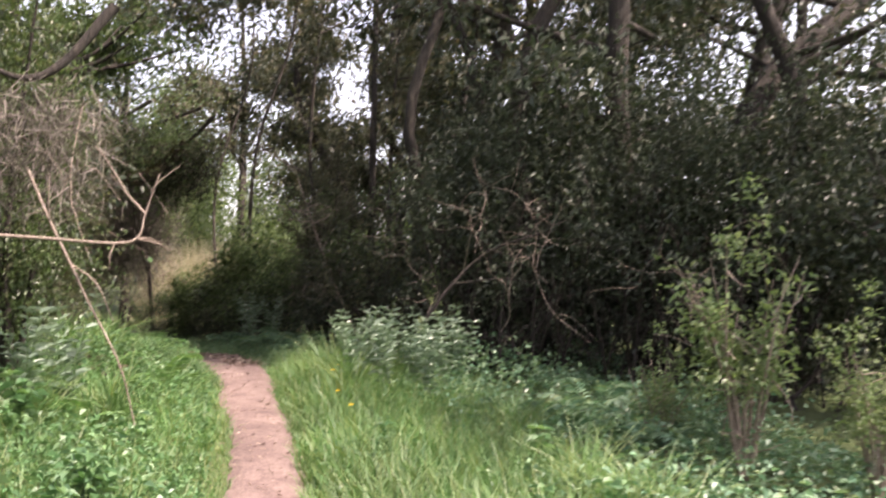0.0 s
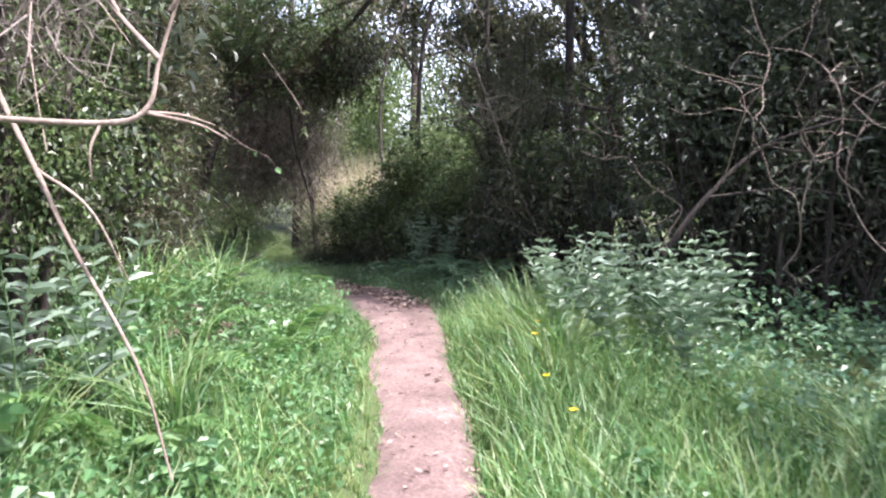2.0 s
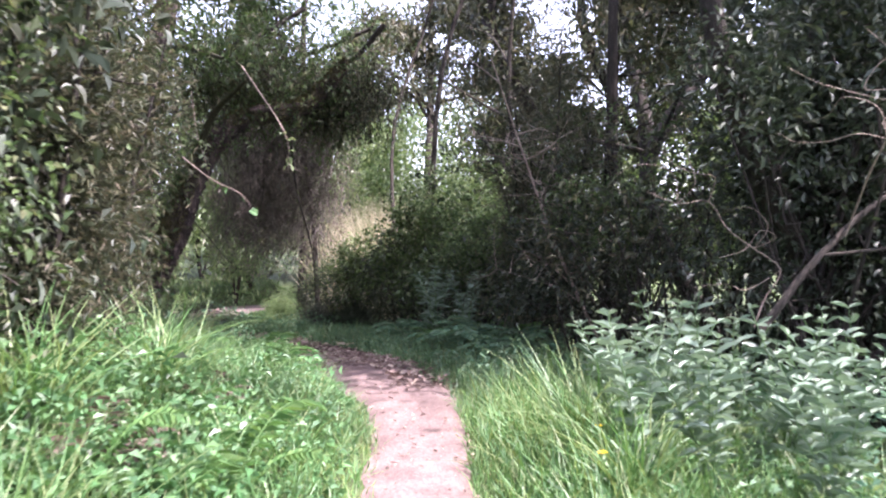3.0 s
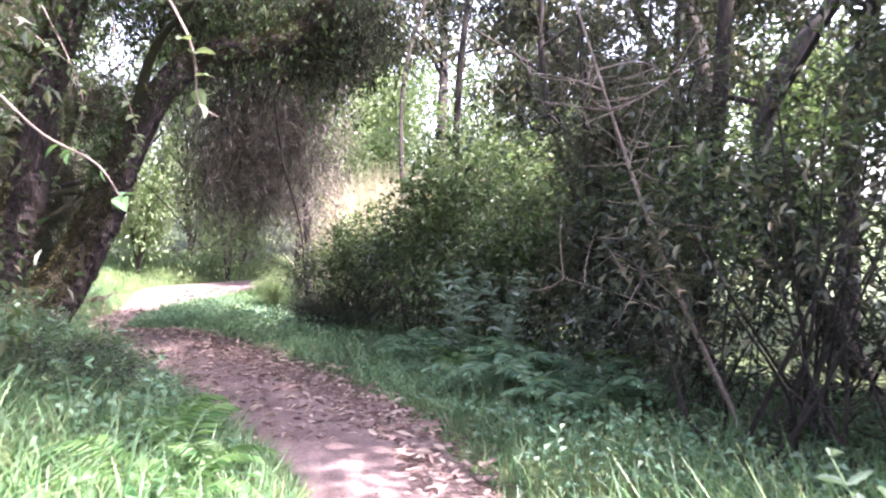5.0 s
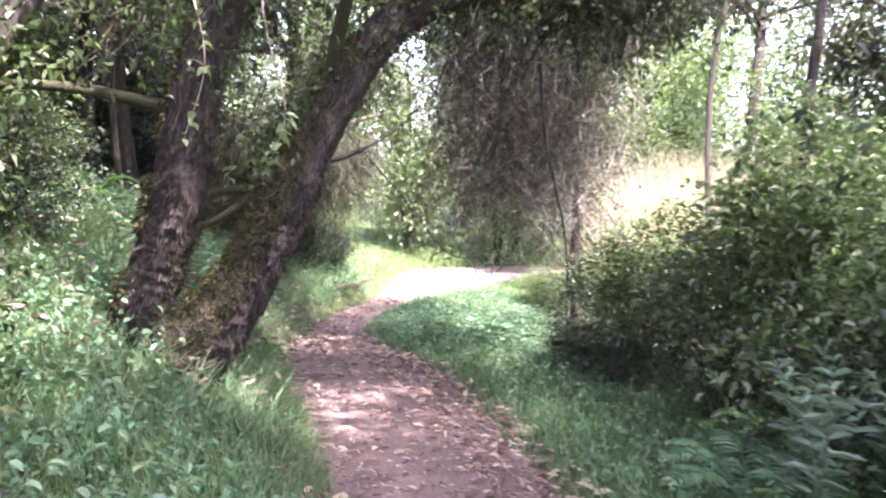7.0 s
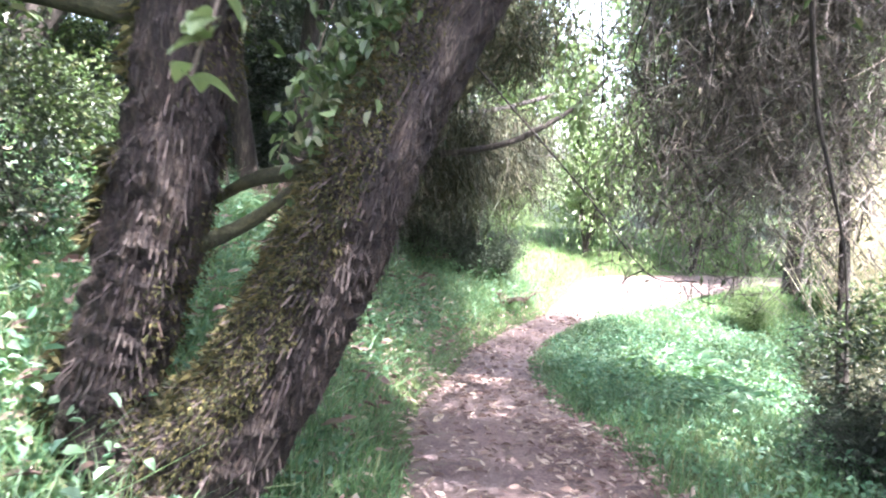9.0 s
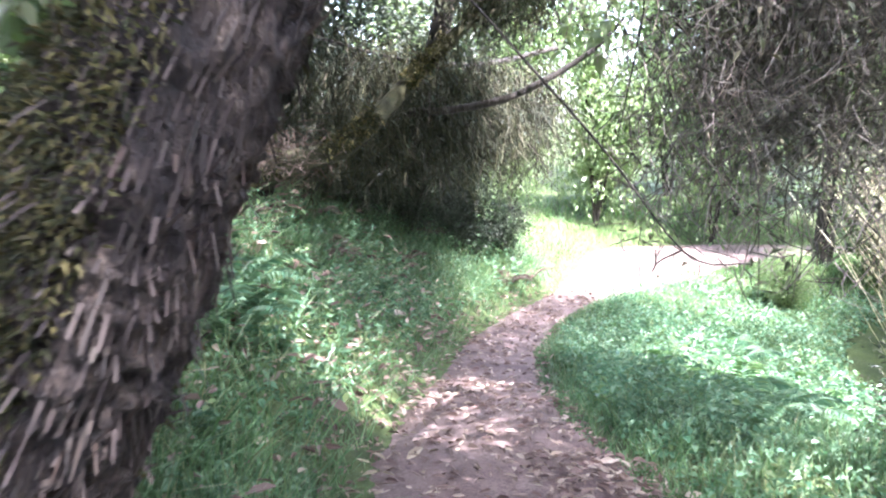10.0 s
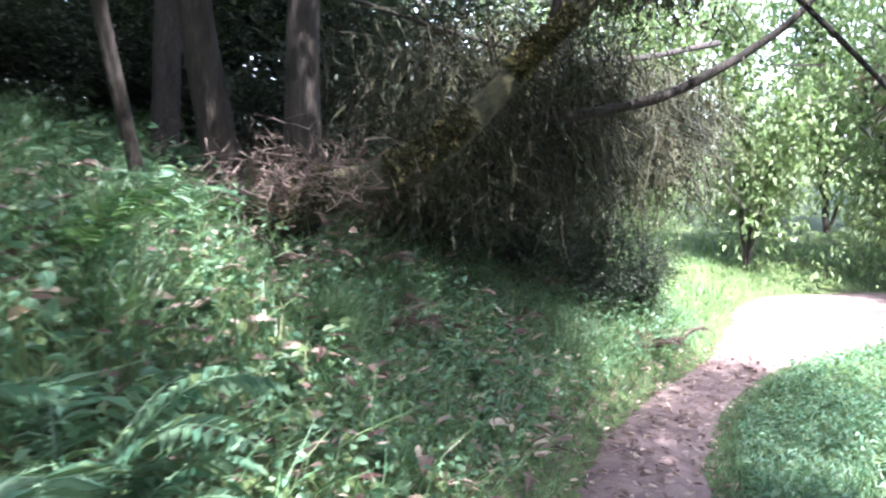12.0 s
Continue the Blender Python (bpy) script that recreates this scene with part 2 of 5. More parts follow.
def leaves(at, along, length, width, droop=0.25, fine=False):
    """A folded leaf at each place: a diamond, or with fine an oval with two more corners."""
    at, d = np.asarray(at, float), unit(np.asarray(along, float))
    n = len(at)
    length, width = np.broadcast_to(length, n)[:, None], np.broadcast_to(width, n)[:, None]
    side = unit(np.cross(d, unit(rng.normal(0, 0.45, (n, 3)) + [0, 0, 1])))
    up = np.cross(side, d)
    tip = at + d * length - up * length * droop
    fold = 0.25 * width
    if not fine:
        mid = at + d * length * 0.45
        l, r = mid - side * width / 2 + up * fold, mid + side * width / 2 + up * fold
        v = np.stack([at, r, tip, l], 1).reshape(-1, 3)
        k = np.arange(n)[:, None] * 4
        return v, np.vstack([k + [[0, 1, 2]], k + [[0, 2, 3]]])
    m1, m2 = at + d * length * 0.28, at + d * length * 0.66 - up * length * droop * 0.3
    v = np.stack([at, m1 + side * width * 0.45 + up * fold, m2 + side * width * 0.4 + up * fold, tip, m2 - side * width * 0.4 + up * fold, m1 - side * width * 0.45 + up * fold], 1).reshape(-1, 3)
    k = np.arange(n)[:, None] * 6
    return v, np.vstack([k + [[0, 1, 2, 3]], k + [[0, 3, 4, 5]]])


def blades(at, way, height, width, bend, k=3):
    """Grass blades or hanging strands: ribbons that start along way and bend over."""
    at = np.asarray(at, float)
    n = len(at)
    w = unit(np.asarray(way, float))
    h = np.broadcast_to(height, n)[:, None]
    wd = np.broadcast_to(width, n)[:, None]
    az = rng.uniform(0, 2 * np.pi, n)
    out = np.stack([np.cos(az), np.sin(az), np.zeros(n)], 1)
    side = unit(np.cross(w, out) + 1e-6)
    vs = []
    for j in range(k):
        u = j / (k - 1)
        c = at + w * h * (u - 0.25 * bend * u * u) + out * h * bend * u * u * 0.8
        half = wd * (0.5 * (1 - u ** 1.5) + 0.04)
        vs += [c - side * half, c + side * half]
    v = np.stack(vs, 1).reshape(-1, 3)
    b = np.arange(n)[:, None] * 2 * k
    return v, np.vstack([b + [[2 * j, 2 * j + 1, 2 * j + 3, 2 * j + 2]] for j in range(k - 1)])


# ---- the lie of the land ----
# centre line of the footpath: x, y, half width
LINE = np.array([
    (0.75, -6.0, 0.28), (0.35, -3.0, 0.28), (0.0, 0.0, 0.28), (-0.5, 2.6, 0.27), (-1.03, 5.05, 0.26), (-1.45, 6.9, 0.26),
    (-1.76, 7.95, 0.27), (-2.13, 9.25, 0.31), (-2.72, 10.45, 0.40), (-3.42, 11.5, 0.50), (-4.2, 12.4, 0.55), (-5.05, 13.35, 0.60),
    (-6.2, 14.5, 0.64), (-7.25, 15.45, 0.60), (-8.15, 16.4, 0.50), (-9.3, 17.85, 0.40), (-10.1, 19.0, 0.36), (-10.9, 20.6, 0.34),
    (-11.45, 22.2, 0.4), (-12.1, 24.5, 0.95), (-12.7, 27.0, 1.3), (-11.8, 30.0, 0.8), (-8.5, 34.0, 0.4)])
CL = smooth_line(LINE, 500)
ARC = np.concatenate([[0], np.cumsum(np.linalg.norm(np.diff(CL[:, :2], axis=0), axis=1))])
TAN = unit(np.gradient(CL[:, :2], axis=0))
LEFT = np.stack([-TAN[:, 1], TAN[:, 0]], 1)
ZY = [-6, 0, 4, 7, 9.2, 11, 13, 15.4, 17.3, 19, 21, 25, 40]
ZZ = [-0.1, 0, 0.1, 0.26, 0.42, 0.42, 0.31, 0.2, -0.1, -0.3, -0.4, -0.45, -0.5]


def along_at(y):
    """Distance along the path at which it passes y."""
    return np.interp(y, CL[:, 1], ARC)


def near_path(x, y):
    """Index of the nearest centre point and the signed offset from the path's edge (left is plus)."""
    x, y = np.atleast_1d(np.asarray(x, float)), np.atleast_1d(np.asarray(y, float))
    best, idx = np.full(x.shape, 1e9), np.zeros(x.shape, int)
    for i in range(0, len(CL), 4):
        d = (x - CL[i, 0]) ** 2 + (y - CL[i, 1]) ** 2
        hit = d < best
        best[hit], idx[hit] = d[hit], i
    off = (x - CL[idx, 0]) * LEFT[idx, 0] + (y - CL[idx, 1]) * LEFT[idx, 1]
    dist = np.sqrt(best)
    return idx, np.where(off >= 0, 1, -1) * np.maximum(dist, np.abs(off))


def bumps(x, y):
    return 0.035 * np.sin(2.1 * x + 1.3 * y) * np.sin(1.7 * y - 0.6 * x) + 0.02 * np.sin(5.3 * x - 2.2 * y) * np.sin(4.1 * y + 1.9 * x)


def ground_z(x, y):
    x, y = np.atleast_1d(np.asarray(x, float)), np.atleast_1d(np.asarray(y, float))
    i, d = near_path(x, y)
    yy, hw = CL[i, 1], CL[i, 2]
    base = np.interp(yy, ZY, ZZ)
    e = np.maximum(np.abs(d) - hw, 0)
    steep = np.interp(yy, [-6, 3, 9, 12, 14, 15.5, 19, 22, 26], [0.25, 0.3, 0.28, 0.3, 0.5, 0.85, 0.8, 0.6, 0.3])
    left = steep * np.minimum(e, 1.3) + steep * 0.45 * np.clip(e - 1.3, 0, 4) + 0.12 * np.clip(e - 5.3, 0, 15)
    drop = np.interp(yy, [-6, 4, 10, 14, 18, 22, 26], [0.06, 0.05, 0.0, 0.05, 0.14, 0.12, 0.0])
    right = -drop * np.clip(e - 0.2, 0, 5)
    rise = np.where(d > 0, left, right)
    return base + rise + bumps(x, y) * np.clip(e / 0.4, 0, 1) - 0.025 * np.clip(1 - e / 0.15, 0, 1)


def gz(x, y):
    return float(ground_z(x, y)[0])


def strewn(n, y0, y1, d0, d1, side, power=1.0):
    """n places on the ground beside the path: d0 to d1 from its edge, on one side (+1 left, -1 right)."""
    s = rng.uniform(along_at(y0), along_at(y1), n)
    i = np.clip(np.searchsorted(ARC, s), 0, len(CL) - 1)
    e = d0 + (d1 - d0) * rng.uniform(0, 1, n) ** power
    off = side * (CL[i, 2] + e)
    x, y = CL[i, 0] + LEFT[i, 0] * off, CL[i, 1] + LEFT[i, 1] * off
    return np.stack([x, y, ground_z(x, y)], 1), e


# ground: one sheet, fine near the path and coarse to the horizon
xs = np.concatenate([[-1500, -500, -200, -100, -60, -40], np.arange(-30, -17, 0.6), np.arange(-17, 6, 0.12), np.arange(6, 20, 0.6), [30, 45, 70, 120, 250, 600, 1500]])
ys = np.concatenate([[-1500, -500, -150, -60, -30, -15], np.arange(-8, 0, 0.4), np.arange(0, 27, 0.12), np.arange(27, 44, 0.5), [55, 75, 120, 250, 600, 1500]])
gx, gy = np.meshgrid(xs, ys)
zz = ground_z(gx.ravel(), gy.ravel())
i, j = np.meshgrid(np.arange(len(ys) - 1), np.arange(len(xs) - 1), indexing="ij")
w = len(xs)
quads = np.stack([i * w + j, i * w + j + 1, (i + 1) * w + j + 1, (i + 1) * w + j], -1).reshape(-1, 4)
ground = new("ground", mesh_of("ground", [(np.stack([gx.ravel(), gy.ravel(), zz], 1), quads)], TURF, True))
tagged(ground, "damp mossy woodland ground rising to a bank beside the path", "ground", kind="structure")

# footpath: a worn strip of reddish soil with ragged edges
k, across = 700, 13
pl = smooth_line(LINE, k)
tn = unit(np.gradient(pl[:, :2], axis=0))
lf = np.stack([-tn[:, 1], tn[:, 0]], 1)
u = np.linspace(-1, 1, across)


def rag():
    """Ragged width: random wander at three scales."""
    total = np.ones(k)
    for step, size in ((40, 0.16), (13, 0.10), (4, 0.06)):
        knots = rng.uniform(-1, 1, k // step + 2)
        total += size * np.interp(np.arange(k) / step, np.arange(len(knots)), knots)
    return total



wl, wr = pl[:, 2] * rag(), pl[:, 2] * rag()
off = np.where(u[None] > 0, u[None] * wl[:, None], u[None] * wr[:, None])
px, py = pl[:, :1] + lf[:, :1] * off, pl[:, 1:2] + lf[:, 1:2] * off
pz = np.interp(pl[:, 1], ZY, ZZ)[:, None] + 0.012 - 0.03 * np.abs(u[None]) ** 4 + 0.004 * rng.uniform(-1, 1, off.shape)
i, j = np.meshgrid(np.arange(k - 1), np.arange(across - 1), indexing="ij")
quads = np.stack([i * across + j, (i + 1) * across + j, (i + 1) * across + j + 1, i * across + j + 1], -1).reshape(-1, 4)
footpath = new("footpath", mesh_of("footpath", [(np.stack([px, py, pz], -1).reshape(-1, 3), quads[:, ::-1])], SOIL, True))
tagged(footpath, "narrow trodden footpath of reddish-brown soil strewn with dry leaves", "path", kind="structure")


# ---- trees and shrubs ----
def branchy(base, height, spread, n, r=0.02, sides=5):
    """Stems that fan out from one foot, their twigs, and points along both."""
    stems, twigs, pts = [], [], []
    for _ in range(n):
        az = rng.uniform(0, 2 * np.pi)
        out = np.array([np.cos(az), np.sin(az), 0]) * spread * rng.uniform(0.3, 1)
        top = np.array(base) + out + [0, 0, height * rng.uniform(0.6, 1)]
        mid = np.array(base) + out * 0.35 + [0, 0, height * rng.uniform(0.35, 0.5)] + rng.normal(0, 0.08 * spread, 3)
        stems.append(tube([base, mid, top], [r * rng.uniform(0.6, 1.2), r * 0.6, r * 0.15], sides))
        line = smooth_line([base, mid, top], 12)
        pts.append(line[4:])
        for _ in range(5):
            a = line[rng.integers(3, 11)]
            b = a + unit(rng.normal(0, 1, 3) + [0, 0, 0.3]) * spread * rng.uniform(0.25, 0.55)
            c = (a + b) / 2 + rng.normal(0, 0.06 * spread, 3)
            twigs.append(tube([a, c, b], [r * 0.35, r * 0.1], 3, seg=4))
            pts.append(smooth_line([a, c, b], 6))
    return stems, twigs, np.vstack(pts)


def shrub(name, label, leaf, height, spread, n_leaves, size, stems=6, bark=None, clump=0.16, low=0.05, aspect=0.5, fine=False, fill=0.42):
    """One shrub with stems and a ragged, clumpy mass of leaves."""
    ob = thing(name, (0, 0, 0), label, "shrub", "shrubs beside the path")
    trunks, twigs, pts = branchy((0, 0, -0.05), height, spread, stems, r=0.011 * height)
    for chunk in trunks:
        part("stem", [chunk], bark or BARK, ob, smooth=True)
    part("twig_tangle", twigs, bark or BARK, ob, kind="stuff")
    extra = rng.normal(0, 1, (220, 3)) * [spread * fill, spread * fill, height * 0.3] + [0, 0, height * 0.5]
    pts = np.vstack([pts, extra])
    pts = pts[(pts[:, 2] > low * height) & (pts[:, 2] < height * 1.15) & (np.hypot(pts[:, 0], pts[:, 1]) < spread)]
    clumps = pts[rng.integers(0, len(pts), max(30, n_leaves // 22))]
    c = clumps[rng.integers(0, len(clumps), n_leaves)] + rng.normal(0, clump * spread, (n_leaves, 3))
    c[:, 2] = np.abs(c[:, 2])
    d = unit(c - [0, 0, height * 0.4]) * 0.5 + unit(rng.normal(0, 1, (n_leaves, 3)))
    ln = size * rng.uniform(0.6, 1.3, n_leaves)
    part("foliage", [leaves(c, d, ln, ln * aspect, fine=fine)], leaf, ob, kind="stuff")
    return ob


def tree(name, label, at, height, r, lean, leaf, n_leaves, size, crown_low=0.45, spread=1.8, limbs=9, bark=None, sides=9, aspect=0.4, clump=0.35, droop=0.0):
    """A tree: tapered crooked trunk, limbs with twigs, and a crown of many small leaves in clumps."""
    ob = thing(name, at, label, "tree", "woodland trees")
    top = np.array([lean[0], lean[1], height])
    knees = [np.array([0, 0, -0.25])] + [top * u + rng.normal(0, 0.05 * height, 3) * [1, 1, 0] * (u < 1) for u in (0.3, 0.6, 1.0)]
    part("trunk", [tube(knees, [r * 1.35, r, r * 0.75, r * 0.25], sides, 0.08, 18)], bark or BARK, ob, smooth=True)
    line = smooth_line(knees, 40)
    ends = []
    for _ in range(limbs):
        u = rng.uniform(crown_low, 0.97)
        a = line[int(u * 39)]
        az = rng.uniform(0, 2 * np.pi)
        ln = spread * rng.uniform(0.5, 1.1) * (1.15 - 0.5 * u)
        b = a + np.array([np.cos(az) * ln, np.sin(az) * ln, ln * rng.uniform(0.1, 0.7)])
        m = (a + b) / 2 + rng.normal(0, 0.12 * ln, 3)
        part("limb", [tube([a, m, b], [r * 0.4, r * 0.25, r * 0.06], 5, 0.05, 8)], bark or BARK, ob, smooth=True)
        q = smooth_line([a, m, b], 8)
        ends += [q[4], q[6], q[7]]
        twigs = []
        for _ in range(4):
            s0 = q[rng.integers(3, 8)]
            e0 = s0 + unit(rng.normal(0, 1, 3) + [0, 0, 0.2 - droop]) * ln * rng.uniform(0.25, 0.5)
            twigs.append(tube([s0, (s0 + e0) / 2 + rng.normal(0, 0.05, 3), e0], [r * 0.12, r * 0.03], 3, seg=4))
            ends += [e0, (s0 + e0) / 2]
        part("twig_tangle", twigs, bark or BARK, ob, kind="stuff")
    if n_leaves:
        ends = np.array(ends)
        c = ends[rng.integers(0, len(ends), n_leaves)] + rng.normal(0, clump, (n_leaves, 3)) * [1, 1, 0.7]
        if droop:
            c[:, 2] -= rng.uniform(0, droop, n_leaves)
        ln = size * rng.uniform(0.6, 1.3, n_leaves)
        d = rng.normal(0, 1, (n_leaves, 3)) - [0, 0, 0.4 + droop]
        part("crown", [leaves(c, d, ln, ln * aspect)], leaf, ob, kind="stuff")
    return ob


def hedge_bush(label, leaf, young, height, spread, n, size, aspect=0.5, stems=13):
    """A bush whose leaves sit in clumps on a lumpy dome, open and twiggy below."""
    ob = thing("shrub", (0, 0, 0), label, "shrub", "shrubs beside the path")
    m = 85
    az, up = rng.uniform(0, 2 * np.pi, m), rng.uniform(0, 1, m)
    reach = spread * np.sqrt(1 - 0.85 * up ** 2) * rng.uniform(0.45, 1.2, m)
    heads = np.stack([np.cos(az) * reach, np.sin(az) * reach, height * (0.4 + 0.55 * up + rng.normal(0, 0.1, m))], 1)
    tangle = []
    for j in range(stems):
        foot = np.append(rng.normal(0, 0.28 * spread, 2), -0.05)
        head = heads[j]
        knee = foot * 0.6 + head * 0.4 + rng.normal(0, 0.07 * spread, 3)
        r = 0.007 * height * rng.uniform(0.6, 1.4)
        part("stem", [tube([foot, knee, head], [r, r * 0.7, r * 0.25], 5, 0.0, 9)], BARK, ob, smooth=True)
        line = smooth_line([foot, knee, head], 14)
        for _ in range(7):
            a = line[rng.integers(3, 14)]
            b = a + unit(rng.normal(0, 1, 3) + [0, 0, 0.2]) * spread * rng.uniform(0.2, 0.55)
            tangle.append(tube([a, (a + b) / 2 + rng.normal(0, 0.04, 3), b], [r * 0.35, r * 0.1], 3, seg=5))
    part("twig_tangle", tangle, BARK, ob, kind="stuff")
    c = heads[rng.integers(0, m, n)] + rng.normal(0, 0.14 * spread, (n, 3)) * [1, 1, 0.8]
    d = unit(c - [0, 0, height * 0.45]) * 0.6 + unit(rng.normal(0, 1, (n, 3)))
    ln = size * rng.uniform(0.55, 1.4, n)
    part("foliage", [leaves(c, d, ln, ln * aspect, fine=True)], leaf, ob, kind="stuff")
    # top leaves in a lighter material: the sun on the bush put into colour
    k2 = n // 2
    tops = heads[up > 0.45]
    c = tops[rng.integers(0, len(tops), k2)] + rng.normal(0, 0.1 * spread, (k2, 3)) + [0, 0, 0.08 * height]
    ln = size * rng.uniform(0.5, 1.2, k2)
    part("sunlit_top_foliage", [leaves(c, rng.normal(0, 1, (k2, 3)) + [0, 0, 0.4], ln, ln * aspect, fine=True)], young, ob, "top leaves, on most bushes paler for painted sunlight", kind="stuff")
    # lower inner leaves always dark: the shade inside the bush is painted in
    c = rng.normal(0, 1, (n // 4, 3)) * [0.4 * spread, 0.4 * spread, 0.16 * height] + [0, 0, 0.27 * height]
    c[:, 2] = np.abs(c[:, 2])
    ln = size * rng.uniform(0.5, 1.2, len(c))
    part("shaded_inner_foliage", [leaves(c, rng.normal(0, 1, (len(c), 3)), ln, ln * aspect)], DARK_LEAF, ob, kind="stuff")
    return ob


def planted(proto, x, y, turn, size, tall=1.0, lift=0.0):
    m = pose(x, y, gz(x, y) + lift - 0.03, 0, 0, turn) @ Matrix.Diagonal((size, size, size * tall, 1))
    return copy_thing(proto, m)


dark_a = shrub("shrub", "dense dark evergreen shrub with small glossy leaves", DARK_LEAF, 2.3, 0.95, 7000, 0.075, aspect=0.55)
dark_b = shrub("shrub", "dark twiggy evergreen shrub in deep shade", DARK_LEAF, 2.6, 1.0, 6500, 0.075, stems=9, aspect=0.5)
mid_a = shrub("shrub", "mid-green leafy shrub at the edge of the wood", MID_LEAF, 1.9, 0.9, 7000, 0.07, aspect=0.55)
mid_b = shrub("shrub", "tangled olive-green shrub with fine twigs", OLIVE_LEAF, 2.2, 0.95, 8000, 0.085, stems=10, aspect=0.3)
# light_a and big_l: sunlit copies of the green growth, by leaf colour
light_a = shrub("shrub", "leafy shrub with sunlight put into its bright green leaves", LIGHT_LEAF, 2.0, 0.9, 9500, 0.055, aspect=0.55)
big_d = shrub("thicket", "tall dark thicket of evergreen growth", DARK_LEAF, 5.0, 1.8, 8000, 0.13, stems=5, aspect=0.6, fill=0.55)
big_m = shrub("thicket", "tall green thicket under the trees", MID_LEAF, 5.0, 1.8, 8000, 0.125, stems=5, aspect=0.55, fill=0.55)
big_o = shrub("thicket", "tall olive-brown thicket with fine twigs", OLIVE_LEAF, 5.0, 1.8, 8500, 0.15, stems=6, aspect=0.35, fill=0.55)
big_l = shrub("thicket", "tall thicket with sunlight put into its pale green leaves", LIGHT_LEAF, 5.0, 1.8, 8000, 0.14, stems=4, aspect=0.55, fill=0.55)
hedge_a = hedge_bush("rounded mid-green hedge bush, sunlight put into its yellowish top leaves, bare stems below", MID_LEAF, LIGHT_LEAF, 2.0, 0.95, 4200, 0.068, 0.55)
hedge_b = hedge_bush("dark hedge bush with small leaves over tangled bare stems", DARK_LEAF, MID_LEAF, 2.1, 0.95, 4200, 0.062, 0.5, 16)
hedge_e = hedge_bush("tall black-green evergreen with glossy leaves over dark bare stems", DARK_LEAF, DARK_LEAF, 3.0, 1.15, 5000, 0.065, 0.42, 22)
conifer = shrub("shrub", "tall soft dark-green bush with feathery needles", OLIVE_LEAF, 3.4, 0.75, 15000, 0.075, stems=9, aspect=0.16, clump=0.14, fill=0.4)
hedge_s = hedge_bush("thin straggly hedge bush with sparse olive leaves and many bare stems", OLIVE_LEAF, MID_LEAF, 2.2, 0.9, 1500, 0.06, 0.4, 18)
leafy_l = shrub("shrub", "tall leafy shrub with fine soft green leaves", MID_LEAF, 3.3, 0.65, 15000, 0.036, stems=8, aspect=0.55)
protos = {"li": leafy_l, "hs": hedge_s, "ha": hedge_a, "hb": hedge_b, "he": hedge_e, "co": conifer, "da": dark_a, "db": dark_b, "ma": mid_a, "mb": mid_b, "la": light_a, "D": big_d, "M": big_m, "O": big_o, "L": big_l}
home = {k: [] for k in protos}
